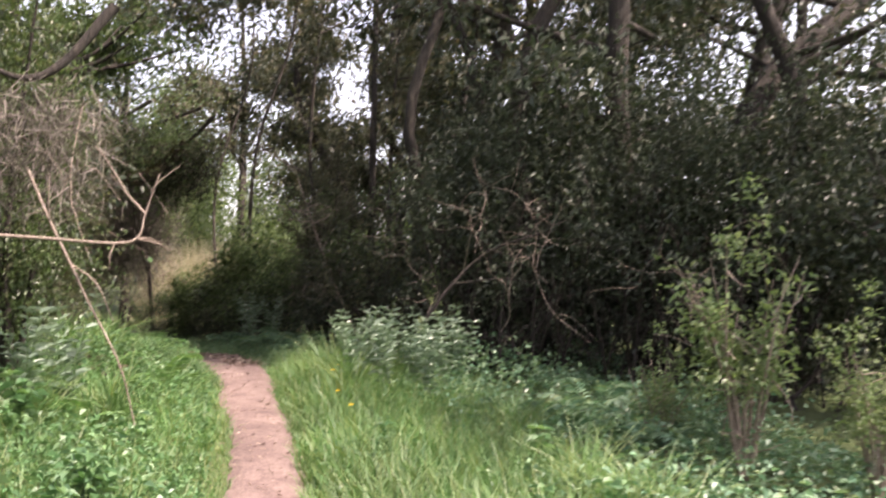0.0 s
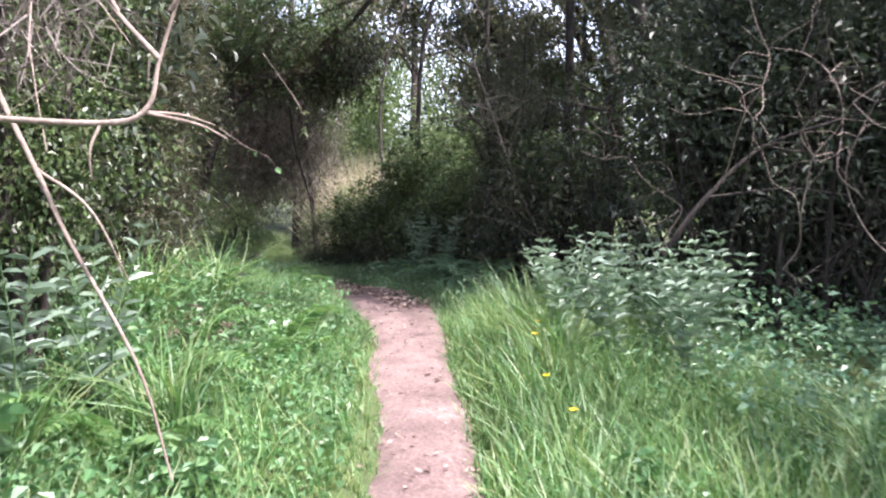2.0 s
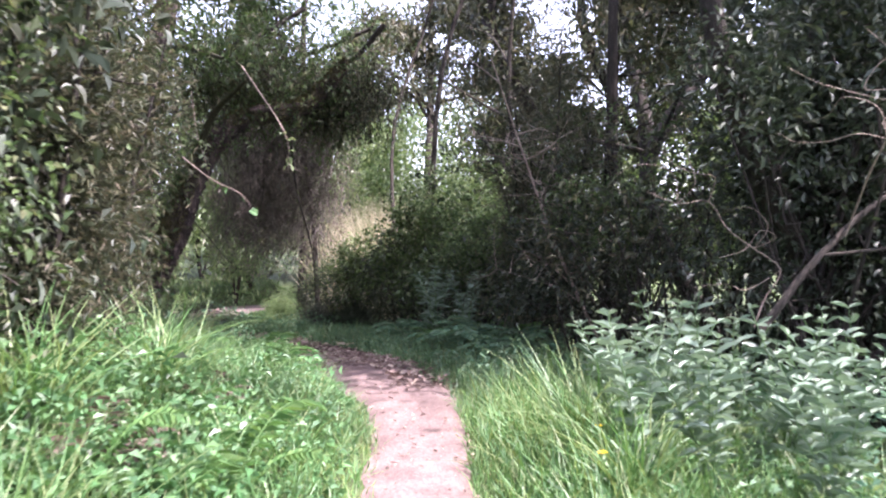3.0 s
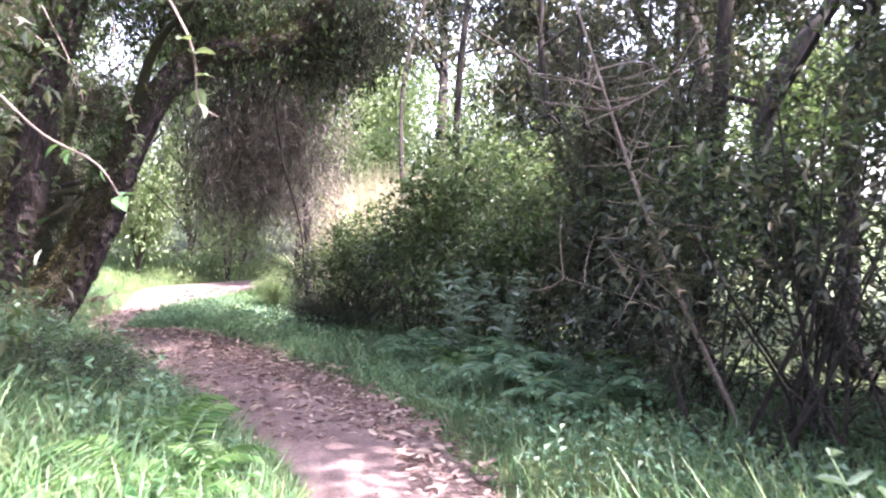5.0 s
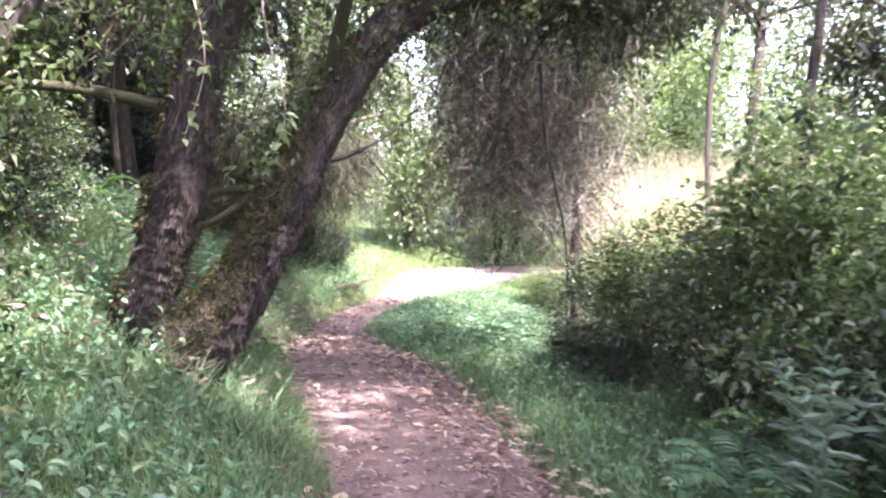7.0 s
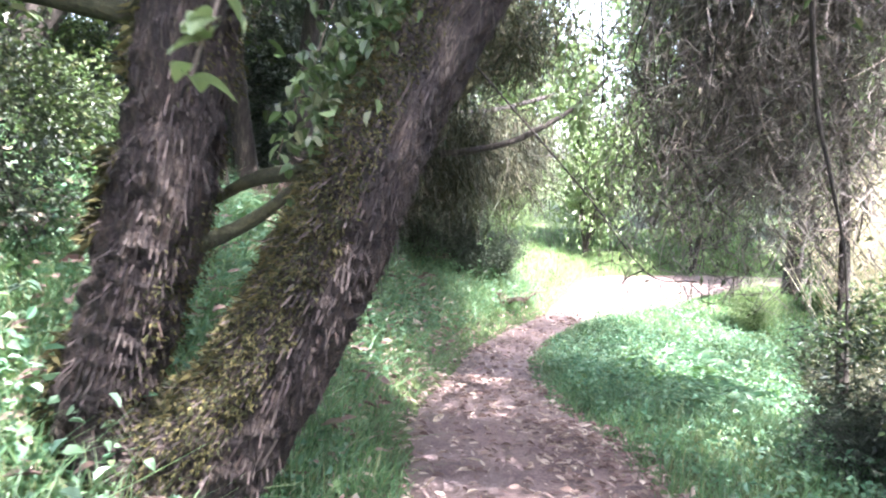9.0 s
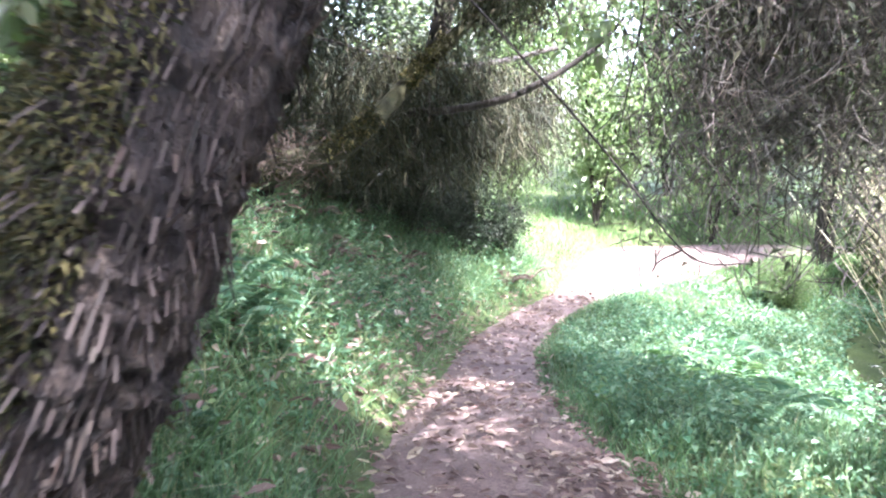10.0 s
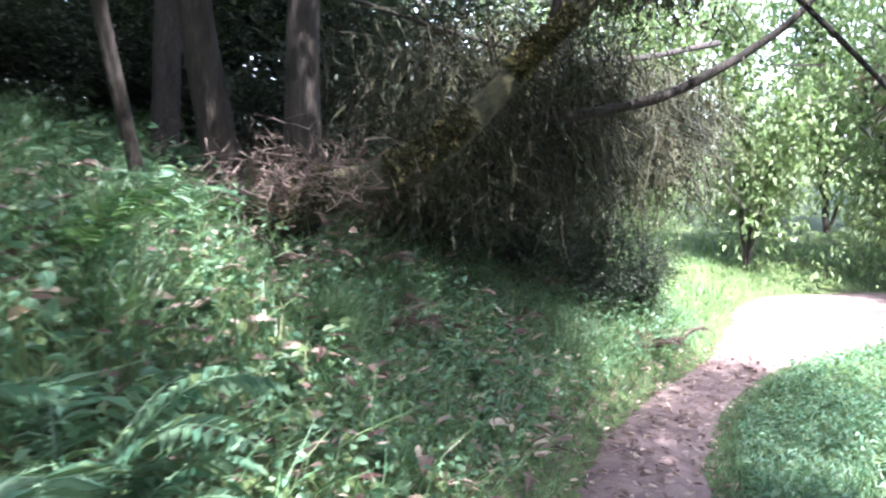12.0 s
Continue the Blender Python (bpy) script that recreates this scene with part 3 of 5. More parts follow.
# kind, x, y, size, tallness
SHRUBS = [
    # evergreen hedge beyond the first grass verge
    ("he", 0.35, 9.9, 0.85, 1.0), ("he", 1.2, 9.9, 1.0, 1.05), ("he", 2.35, 9.6, 1.0, 1.0), ("he", 3.4, 9.0, 1.05, 1.0), ("db", 4.6, 8.0, 1.2, 1.1), ("da", 5.8, 6.4, 1.1, 1.1), ("db", 0.7, 10.8, 1.1, 1.1), ("da", 1.9, 10.7, 1.1, 1.1), ("db", 3.0, 10.3, 1.1, 1.1), ("da", 4.0, 9.7, 1.1, 1.1),
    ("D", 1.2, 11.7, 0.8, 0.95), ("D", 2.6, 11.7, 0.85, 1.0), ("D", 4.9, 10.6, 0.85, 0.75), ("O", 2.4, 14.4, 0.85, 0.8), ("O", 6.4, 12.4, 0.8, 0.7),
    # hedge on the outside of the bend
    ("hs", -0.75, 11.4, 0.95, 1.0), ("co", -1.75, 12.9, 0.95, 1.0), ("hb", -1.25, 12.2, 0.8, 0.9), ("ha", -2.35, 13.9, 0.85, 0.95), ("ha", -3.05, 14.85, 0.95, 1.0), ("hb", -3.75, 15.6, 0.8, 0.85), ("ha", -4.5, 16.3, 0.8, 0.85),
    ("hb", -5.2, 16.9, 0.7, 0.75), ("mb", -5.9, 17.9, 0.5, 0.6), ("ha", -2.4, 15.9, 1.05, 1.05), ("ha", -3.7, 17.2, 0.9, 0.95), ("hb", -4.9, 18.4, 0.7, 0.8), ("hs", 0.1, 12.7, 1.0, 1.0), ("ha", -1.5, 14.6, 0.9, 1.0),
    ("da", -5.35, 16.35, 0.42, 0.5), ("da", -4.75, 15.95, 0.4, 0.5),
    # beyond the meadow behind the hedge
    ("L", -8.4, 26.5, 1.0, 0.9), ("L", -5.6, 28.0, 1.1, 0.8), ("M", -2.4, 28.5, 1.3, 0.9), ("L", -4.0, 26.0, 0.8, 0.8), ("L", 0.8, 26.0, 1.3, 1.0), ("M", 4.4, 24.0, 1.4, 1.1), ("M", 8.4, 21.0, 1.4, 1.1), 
    # left of the first stretch
    ("li", -3.0, 6.0, 1.0, 1.0), ("hb", -4.3, 10.3, 0.4, 0.45), ("la", -3.1, 3.3, 0.9, 1.5), ("hb", -3.6, 4.4, 0.9, 1.3), ("li", -3.35, 6.6, 0.95, 0.9), ("hb", -3.75, 6.9, 1.0, 1.3), ("co", -3.7, 7.9, 0.85, 0.9), ("co", -4.1, 8.9, 0.8, 1.0), ("co", -4.5, 7.2, 0.9, 1.0), ("ma", -4.7, 9.4, 0.8, 1.2), ("la", -3.2, 1.8, 1.0, 1.2), ("ma", -5.8, 10.7, 0.7, 0.9),
    ("ma", -5.6, 8.8, 1.1, 1.6), ("M", -4.6, 4.4, 0.6, 1.4), ("ma", -7.0, 11.0, 0.9, 1.5), ("ma", -6.9, 9.8, 1.0, 1.6), ("M", -4.8, 3.2, 0.8, 0.95), ("M", -4.9, 5.6, 0.8, 1.0), ("M", -5.7, 7.7, 0.75, 1.05), ("M", -7.2, 9.2, 0.7, 1.0), ("M", -6.8, 6.5, 1.0, 1.2), ("M", -8.6, 9.8, 1.0, 1.1), ("la", -2.9, 0.2, 0.9, 1.2),
    # behind the leaning tree and on the bank
    ("hb", -8.2, 12.7, 0.6, 0.8), ("ma", -9.4, 13.7, 0.6, 0.7), ("ma", -8.0, 11.6, 0.9, 1.0), ("M", -10.4, 11.8, 0.9, 0.9), ("M", -12.6, 12.9, 0.9, 1.0), ("M", -15.2, 14.6, 1.0, 1.0), ("M", -14.4, 17.0, 0.7, 0.7), ("D", -14.0, 18.9, 0.85, 0.8),
    ("D", -14.0, 21.0, 0.8, 0.75), ("db", -11.6, 17.5, 0.62, 0.75), ("da", -11.9, 18.5, 0.62, 0.7), ("db", -12.1, 19.5, 0.62, 0.7), ("da", -12.2, 20.5, 0.6, 0.65), ("db", -12.4, 21.5, 0.55, 0.6), ("da", -12.4, 17.4, 0.8, 0.8), ("db", -12.7, 18.7, 0.8, 0.8), ("db", -13.0, 20.0, 0.8, 0.8), ("da", -13.2, 21.4, 0.75, 0.8), ("M", -16.6, 18.0, 1.2, 1.1), ("M", -14.6, 12.6, 1.1, 1.1), ("da", -13.3, 15.7, 0.9, 0.5), ("da", -13.8, 16.6, 1.0, 0.5), ("ma", -14.6, 15.6, 1.3, 0.6), ("da", -15.2, 17.2, 1.2, 0.6), ("ma", -13.2, 14.7, 1.0, 0.55), ("ha", -15.6, 14.7, 1.3, 0.7), ("ma", -12.4, 14.0, 0.8, 0.6), ("ha", -14.2, 15.2, 0.9, 0.7), ("la", -14.9, 16.4, 1.0, 0.8), ("ha", -13.5, 14.2, 0.9, 0.7), ("da", -14.6, 17.8, 1.0, 0.9), ("da", -11.9, 13.4, 0.8, 0.9), ("L", -16.6, 15.8, 0.9, 0.9), ("D", -16.2, 20.6, 1.1, 1.1), ("M", -12.0, 10.6, 1.1, 1.2), ("M", -18.4, 21.6, 1.2, 1.2),
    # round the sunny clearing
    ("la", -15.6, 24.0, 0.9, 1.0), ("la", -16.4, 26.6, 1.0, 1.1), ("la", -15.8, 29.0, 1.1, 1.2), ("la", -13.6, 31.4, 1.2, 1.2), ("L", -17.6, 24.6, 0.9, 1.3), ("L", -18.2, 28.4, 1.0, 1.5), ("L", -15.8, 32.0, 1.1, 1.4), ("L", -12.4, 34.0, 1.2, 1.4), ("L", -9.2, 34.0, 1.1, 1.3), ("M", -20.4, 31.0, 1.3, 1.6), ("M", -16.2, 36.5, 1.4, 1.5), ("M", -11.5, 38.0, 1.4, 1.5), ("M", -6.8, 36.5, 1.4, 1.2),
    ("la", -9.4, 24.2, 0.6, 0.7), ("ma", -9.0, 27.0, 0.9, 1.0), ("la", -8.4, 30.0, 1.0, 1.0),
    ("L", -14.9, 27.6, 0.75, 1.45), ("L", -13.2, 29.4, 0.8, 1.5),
    # behind the start: unseen thickets, added to close off the light there
    ("M", -3.5, -4.0, 1.0, 1.0), ("M", 6.5, 1.0, 0.8, 0.7),
]
for kind, x, y, size, tall in SHRUBS:
    home[kind].append((x, y, size, tall, rng.uniform(0, 360)))
for kind, places in home.items():
    for x, y, size, tall, turn in places[1:]:
        planted(protos[kind], x, y, turn, size, tall)
    x, y, size, tall, turn = places[0]
    protos[kind].matrix_world = pose(x, y, gz(x, y) - 0.03, 0, 0, turn) @ Matrix.Diagonal((size, size, size * tall, 1))

# trees, some with unseen crowns added only for shade: x, y, height, radius, lean, leaf, leaves, size
for x, y, h, r, lean, leaf, n, size, low, spread in [
    # the last of this row stands out of view, added to shade the verge
    (2.6, 10.6, 9.0, 0.15, (-0.5, 0.3), DARK_LEAF, 4500, 0.13, 0.3, 2.6), (4.2, 9.9, 10.0, 0.17, (1.8, 0.5), DARK_LEAF, 1600, 0.12, 0.35, 2.6), (3.3, 10.2, 9.0, 0.13, (0.9, 0.2), OLIVE_LEAF, 1200, 0.13, 0.4, 2.2), (4.9, 8.9, 9.0, 0.16, (1.3, 0.2), DARK_LEAF, 1200, 0.12, 0.4, 2.4), (5.3, 6.0, 7.5, 0.12, (0.1, 0.2), DARK_LEAF, 6500, 0.13, 0.4, 2.2),
    # first three: high crowns above the view, added to shade the path
    (1.3, 10.6, 11.0, 0.11, (0.2, 0.0), OLIVE_LEAF, 8000, 0.18, 0.6, 2.8), (0.2, 10.9, 11.0, 0.06, (-0.2, 0.0), OLIVE_LEAF, 7000, 0.18, 0.62, 2.8), (-1.2, 13.7, 11.0, 0.05, (-0.3, 0.0), OLIVE_LEAF, 1600, 0.18, 0.62, 2.8), (1.2, 19.5, 12.0, 0.13, (0.3, 0.0), OLIVE_LEAF, 9000, 0.18, 0.2, 2.6), (3.6, 17.0, 12.0, 0.13, (0.2, 0.0), OLIVE_LEAF, 9000, 0.18, 0.22, 2.6), (5.8, 15.5, 11.0, 0.12, (-0.2, 0.0), OLIVE_LEAF, 6000, 0.16, 0.3, 2.4),
    (-10.4, 28.0, 12.0, 0.14, (0.2, 0.1), OLIVE_LEAF, 8000, 0.22, 0.2, 3.2), (-7.2, 29.5, 13.0, 0.14, (0.2, 0.1), OLIVE_LEAF, 8000, 0.22, 0.2, 3.2), (-4.4, 29.5, 13.0, 0.14, (-0.2, 0.1), OLIVE_LEAF, 8000, 0.22, 0.22, 3.2), (-1.6, 27.5, 13.0, 0.15, (0.3, 0.1), OLIVE_LEAF, 7000, 0.22, 0.25, 3.0), (1.4, 29.0, 14.0, 0.15, (0.1, 0.1), OLIVE_LEAF, 7000, 0.22, 0.25, 3.0),
    (1.0, 12.6, 9.5, 0.12, (0.2, 0.0), OLIVE_LEAF, 1800, 0.18, 0.5, 2.6), (0.2, 13.9, 6.0, 0.08, (0.5, 0.2), DARK_LEAF, 500, 0.1, 0.3, 1.8), (-1.2, 18.8, 8.0, 0.06, (0.3, 0.2), OLIVE_LEAF, 1200, 0.15, 0.4, 2.2), (-3.4, 21.0, 9.0, 0.07, (0.4, 0.3), OLIVE_LEAF, 400, 0.12, 0.4, 2.4),
    (1.6, 18.5, 13.0, 0.15, (0.2, 0.1), OLIVE_LEAF, 4500, 0.2, 0.5, 2.2), (-1.0, 23.0, 14.0, 0.15, (0.2, 0.1), OLIVE_LEAF, 4500, 0.2, 0.5, 2.2), (4.5, 19.0, 14.0, 0.17, (0.3, 0.1), OLIVE_LEAF, 4500, 0.2, 0.5, 2.4),
    (-3.6, 24.5, 13.0, 0.15, (0.2, 0.1), OLIVE_LEAF, 4500, 0.2, 0.5, 2.4), (7.0, 15.0, 13.0, 0.17, (0.2, 0.1), OLIVE_LEAF, 4500, 0.2, 0.45, 2.4),
    (-5.4, 7.2, 7.5, 0.11, (0.6, 0.2), MID_LEAF, 6000, 0.14, 0.35, 2.2), (-5.8, 3.6, 7.5, 0.12, (0.4, 0.2), MID_LEAF, 6000, 0.14, 0.35, 2.2), (-7.2, 10.2, 8.0, 0.13, (0.5, 0.3), MID_LEAF, 7000, 0.14, 0.4, 2.6),
    # the first leans its high crown out to shade the bank, added for that
    (-10.8, 13.4, 8.5, 0.12, (1.2, 2.6), MID_LEAF, 8000, 0.2, 0.6, 2.6), (-12.0, 16.2, 8.0, 0.075, (0.1, 0.2), MID_LEAF, 6000, 0.14, 0.4, 2.4),
    (-13.0, 15.2, 8.0, 0.09, (-0.4, 0.2), MID_LEAF, 5000, 0.14, 0.4, 2.2), (-11.5, 16.5, 7.5, 0.09, (0.3, 0.3), DARK_LEAF, 6000, 0.14, 0.35, 2.4), (-10.7, 15.7, 7.0, 0.03, (1.0, -0.5), DARK_LEAF, 5000, 0.12, 0.55, 2.2), (-10.95, 16.65, 6.5, 0.09, (0.2, 0.3), DARK_LEAF, 3000, 0.12, 0.45, 2.2), (-14.8, 17.4, 9.0, 0.13, (0.1, 0.2), MID_LEAF, 5000, 0.14, 0.4, 2.4),
    # from the second on, mostly high crowns added to shade path and bank
    (-13.0, 19.6, 7.5, 0.12, (0.9, 0.3), DARK_LEAF, 6000, 0.14, 0.3, 2.4), (0.9, 10.9, 8.5, 0.07, (-1.6, -1.0), DARK_LEAF, 6000, 0.2, 0.68, 2.4), (-5.75, 17.2, 7.5, 0.035, (-1.4, 0.6), LIGHT_LEAF, 2200, 0.09, 0.5, 2.0), (-9.6, 12.6, 9.5, 0.09, (0.6, 0.9), MID_LEAF, 4000, 0.16, 0.5, 2.6), (-3.4, 15.1, 11.0, 0.03, (-0.1, 0.1), OLIVE_LEAF, 5000, 0.17, 0.62, 2.6), (-4.5, 17.8, 11.0, 0.03, (0.1, 0.2), OLIVE_LEAF, 5000, 0.17, 0.62, 2.8), (-5.6, 9.6, 9.0, 0.06, (0.2, 0.3), MID_LEAF, 7000, 0.14, 0.55, 2.4)]:
    tree("tree", "slender tree in the wood and its added shading canopy, with dark bark and a thin ragged crown", (x, y, gz(x, y)), h, r, lean, leaf, n, size, low, spread, limbs=8, bark=BARK)

# leaning double-stemmed tree beside the path
LT = np.array((-6.3, 12.62, gz(-6.3, 12.62)))
lt = thing("leaning_tree", LT, "old leaning tree with two mossy reddish-brown stems beside the path", "tree")
stem_a = [np.array(p) - LT for p in [(-6.46, 12.52, 0.3), (-6.3, 12.71, 0.75), (-6.13, 12.83, 1.05), (-6.0, 12.92, 1.32), (-5.9, 12.98, 1.56), (-5.84, 13.05, 1.8), (-5.83, 13.24, 2.12), (-5.7, 13.55, 2.65), (-5.4, 13.85, 3.0), (-4.8, 14.1, 3.15), (-4.3, 14.3, 3.7)]]
stem_b = [np.array(p) - LT for p in [(-6.2, 12.78, 0.9), (-6.4, 12.62, 0.86), (-6.5, 12.55, 1.0), (-6.46, 12.58, 1.2), (-6.42, 12.63, 1.45), (-6.35, 12.66, 1.7), (-6.33, 12.7, 2.0), (-6.26, 12.72, 2.4), (-6.2, 12.9, 3.0), (-6.1, 13.2, 4.2), (-6.2, 13.5, 5.5)]]
trunk_a, out_a = ridged(stem_a, [0.24, 0.2, 0.165, 0.145, 0.135, 0.13, 0.125, 0.115, 0.1, 0.09, 0.06], 64, 260, 19, 46, 0.42)
part("trunk", [trunk_a], RED_BARK, lt, "reddish-brown furrowed bark, mossy on its upper side", True)
trunk_b, out_b = ridged(stem_b, [0.13, 0.14, 0.14, 0.135, 0.14, 0.14, 0.135, 0.125, 0.11, 0.1, 0.06], 52, 220, 15, 40, 0.4)
part("trunk", [trunk_b], RED_BARK, lt, "reddish flaking bark", True)
crown_at = []
for pts, r in [([(-5.98, 13.14, 1.75), (-6.3, 13.0, 1.75), (-6.6, 12.9, 1.6)], 0.035), ([(-5.9, 13.4, 2.3), (-5.5, 13.1, 2.9), (-4.9, 12.7, 3.2)], 0.05), ([(-5.6, 13.7, 2.85), (-5.9, 14.6, 3.2), (-6.4, 15.6, 3.2)], 0.06),
               ([(-6.3, 12.9, 2.8), (-6.9, 12.4, 3.2), (-7.4, 11.6, 3.3)], 0.06), ([(-6.2, 13.1, 3.6), (-5.4, 12.3, 3.5), (-4.6, 11.6, 3.2)], 0.05), ([(-6.36, 12.55, 1.45), (-6.2, 12.9, 1.62), (-6.0, 13.1, 1.9)], 0.03),
               ([(-4.8, 14.1, 3.15), (-4.6, 14.9, 3.1), (-4.9, 15.7, 2.8)], 0.05), ([(-6.35, 12.7, 2.2), (-6.9, 12.2, 2.3), (-7.6, 11.5, 2.2)], 0.04)]:
    pp = [np.array(p) - LT for p in pts]
    part("limb", [tube(pp, [r, r * 0.75, r * 0.3], 8, 0.08, 16)], MOSS, lt, "moss-covered", True)
    crown_at += list(smooth_line(pp, 6)[3:])
crown_at = np.array(crown_at + [np.array(p) - LT for p in [(-5.4, 13.85, 3.2), (-4.8, 14.1, 3.4), (-5.8, 13.0, 3.6), (-6.6, 13.4, 4.0), (-5.0, 13.0, 3.9), (-4.4, 14.4, 3.9), (-6.0, 14.6, 3.9), (-7.0, 12.6, 3.9), (-6.3, 13.1, 3.0), (-6.6, 12.7, 3.2), (-6.0, 13.2, 2.9), (-7.0, 13.1, 3.1), (-5.8, 12.8, 3.2), (-6.5, 13.5, 3.3), (-6.9, 13.6, 3.6)]])
n = 8000
c = crown_at[rng.integers(0, len(crown_at), n)] + rng.normal(0, 0.36, (n, 3)) * [1, 1, 0.55] + [0, 0, 0.1]
i, off_path = near_path(c[:, 0] + LT[0], c[:, 1] + LT[1])
c = c[(c[:, 2] > 1.55) & ((np.abs(off_path) > 1.1) | (c[:, 2] > 2.6))]
part("crown", [leaves(c, rng.normal(0, 1, (len(c), 3)) - [0, 0, 0.5], 0.075 * rng.uniform(0.6, 1.3, len(c)), 0.038, fine=True)], MID_LEAF, lt, kind="stuff")
# upper limbs and crown above the view, added to shade the bank
shade_top_at = np.array([np.array(p) - LT for p in [(-5.0, 13.6, 5.2), (-5.4, 14.3, 5.7), (-4.4, 14.6, 5.4), (-6.4, 14.4, 5.6), (-5.8, 15.2, 5.3), (-4.6, 13.2, 5.6), (-6.6, 13.2, 5.9), (-7.2, 15.0, 5.4), (-5.2, 12.6, 5.4), (-4.9, 14.9, 5.9), (-5.6, 14.8, 6.2), (-4.2, 15.3, 5.6), (-6.2, 15.4, 6.0), (-5.4, 15.6, 5.6), (-6.8, 16.2, 5.9), (-7.6, 15.8, 6.2), (-6.4, 17.0, 6.1), (-7.4, 17.2, 6.3), (-8.0, 16.6, 5.9), (-6.9, 16.8, 5.6)]])
for p in [*shade_top_at[:6], *shade_top_at[-6:]]:
    part("limb", [tube([np.array((-6.2, 13.4, 4.6)) - LT, (p + np.array((-6.0, 13.6, 4.6)) - LT) / 2, p], [0.05, 0.03, 0.012], 6, 0.08, 10)], BARK, lt, smooth=True)
c = shade_top_at[np.where(rng.uniform(0, 1, 4200) < 0.8, rng.integers(len(shade_top_at) - 6, len(shade_top_at), 4200), rng.integers(0, len(shade_top_at), 4200))] + rng.normal(0, 0.5, (4200, 3)) * [1, 1, 0.5]
part("crown", [leaves(c, rng.normal(0, 1, (4200, 3)) - [0, 0, 0.3], 0.15 * rng.uniform(0.6, 1.3, 4200), 0.075)], MID_LEAF, lt, kind="stuff")
# tufts of moss on the upper side of both stems
MOSS_TUFT = leafy("moss_tufts", [(0.02, 0.024, 0.01), (0.038, 0.042, 0.015), (0.068, 0.066, 0.022), (0.13, 0.112, 0.04), (0.045, 0.037, 0.024)], 0.9, 0.2)


def moss_on(chunk, normals, facing, n, parent, length=0.035):
    v, keep = chunk[0], np.where(normals @ unit(np.array(facing)) > 0.12)[0]
    pick = keep[rng.integers(0, len(keep), n)]
    patch = np.sin(v[pick, 2] * 9 + v[pick, 0] * 7) + np.sin(v[pick, 2] * 4.3 - v[pick, 1] * 11) > -0.75
    pick = pick[patch]
    q = v[pick] + rng.normal(0, 0.012, (len(pick), 3))
    part("moss", [leaves(q, normals[pick] + rng.normal(0, 0.7, (len(pick), 3)) - [0, 0, 0.4], length * rng.uniform(0.5, 1.4, len(pick)), length * 0.45)], MOSS_TUFT, parent, "yellowish-brown moss", kind="stuff")


def flakes_on(chunk, normals, sides, n, parent):
    """Loose strips of bark that lie along a stem."""
    v = chunk[0]
    pick = rng.integers(0, len(v) - sides * 2, n)
    along = unit(v[pick + sides] - v[pick]) * np.where(rng.uniform(0, 1, (n, 1)) < 0.5, 1, -1)
    side = unit(np.cross(along, normals[pick]))
    ln, wd = rng.uniform(0.015, 0.06, (n, 1)), rng.uniform(0.003, 0.009, (n, 1))
    a, up = v[pick] + normals[pick] * 0.003, normals[pick]
    lift = rng.uniform(0.0, 0.007, (n, 1))
    q = np.stack([a - side * wd / 2, a + side * wd / 2, a + along * ln + side * wd * 0.35 + up * lift, a + along * ln - side * wd * 0.35 + up * lift], 1).reshape(-1, 3)
    part("flaking_bark", [(q, np.arange(n)[:, None] * 4 + [[0, 1, 2, 3]])], FLAKES, parent, "loose strips of grey-brown bark", kind="stuff")


flakes_on(trunk_a, out_a, 64, 9000, lt)
flakes_on(trunk_b, out_b, 52, 8000, lt)
moss_on(trunk_a, out_a, (-0.45, -0.8, 0.35), 46000, lt, 0.018)
moss_on(trunk_a, out_a, (-0.9, 0.2, 0.2), 12000, lt, 0.035)
moss_on(trunk_b, out_b, (0.5, 0.7, 0.4), 6000, lt, 0.02)
moss_on(trunk_b, out_b, (-0.9, 0.1, 0.2), 7000, lt, 0.05)
high = np.vstack([smooth_line(stem_a[4:], 60), smooth_line(stem_b[4:], 60)])
n = 4200
c = high[rng.integers(0, len(high), n)] + rng.normal(0, 0.17, (n, 3)) * [1, 1, 1.2]
over_walk = np.abs(-(c[:, 0] + LT[0] + 5.5) - (c[:, 1] + LT[1] - 13.2)) < 0.75
c = c[(c[:, 2] + LT[2] > 2.3) & ((c[:, 2] + LT[2] > 2.5) | ~over_walk)]
# a thick collar of ivy and old leaves on the side away from the path
collar = smooth_line(stem_a[5:8], 40)
collar = collar[rng.integers(0, 40, 1100)] + np.array([-0.1, -0.1, 0.05]) + rng.normal(0, 0.075, (1100, 3)) * [1, 1, 1.3]
c = np.vstack([c, collar])
n = len(c)
part("ivy", [leaves(c, rng.normal(0, 1, (n, 3)) - [0, 0, 0.6], 0.045 * rng.uniform(0.6, 1.3, n), 0.03, fine=True)], MID_LEAF, lt, "dark ivy on the upper stems", kind="stuff")
mark = [np.array(p) - LT for p in [(-5.95, 12.925, 1.09), (-5.935, 12.935, 1.15), (-5.925, 12.95, 1.21)]]
part("paint_mark", [tube(mark, [0.016, 0.024, 0.014], 8, 0.08, 8)], BLAZE, lt, "worn yellow paint mark", True)


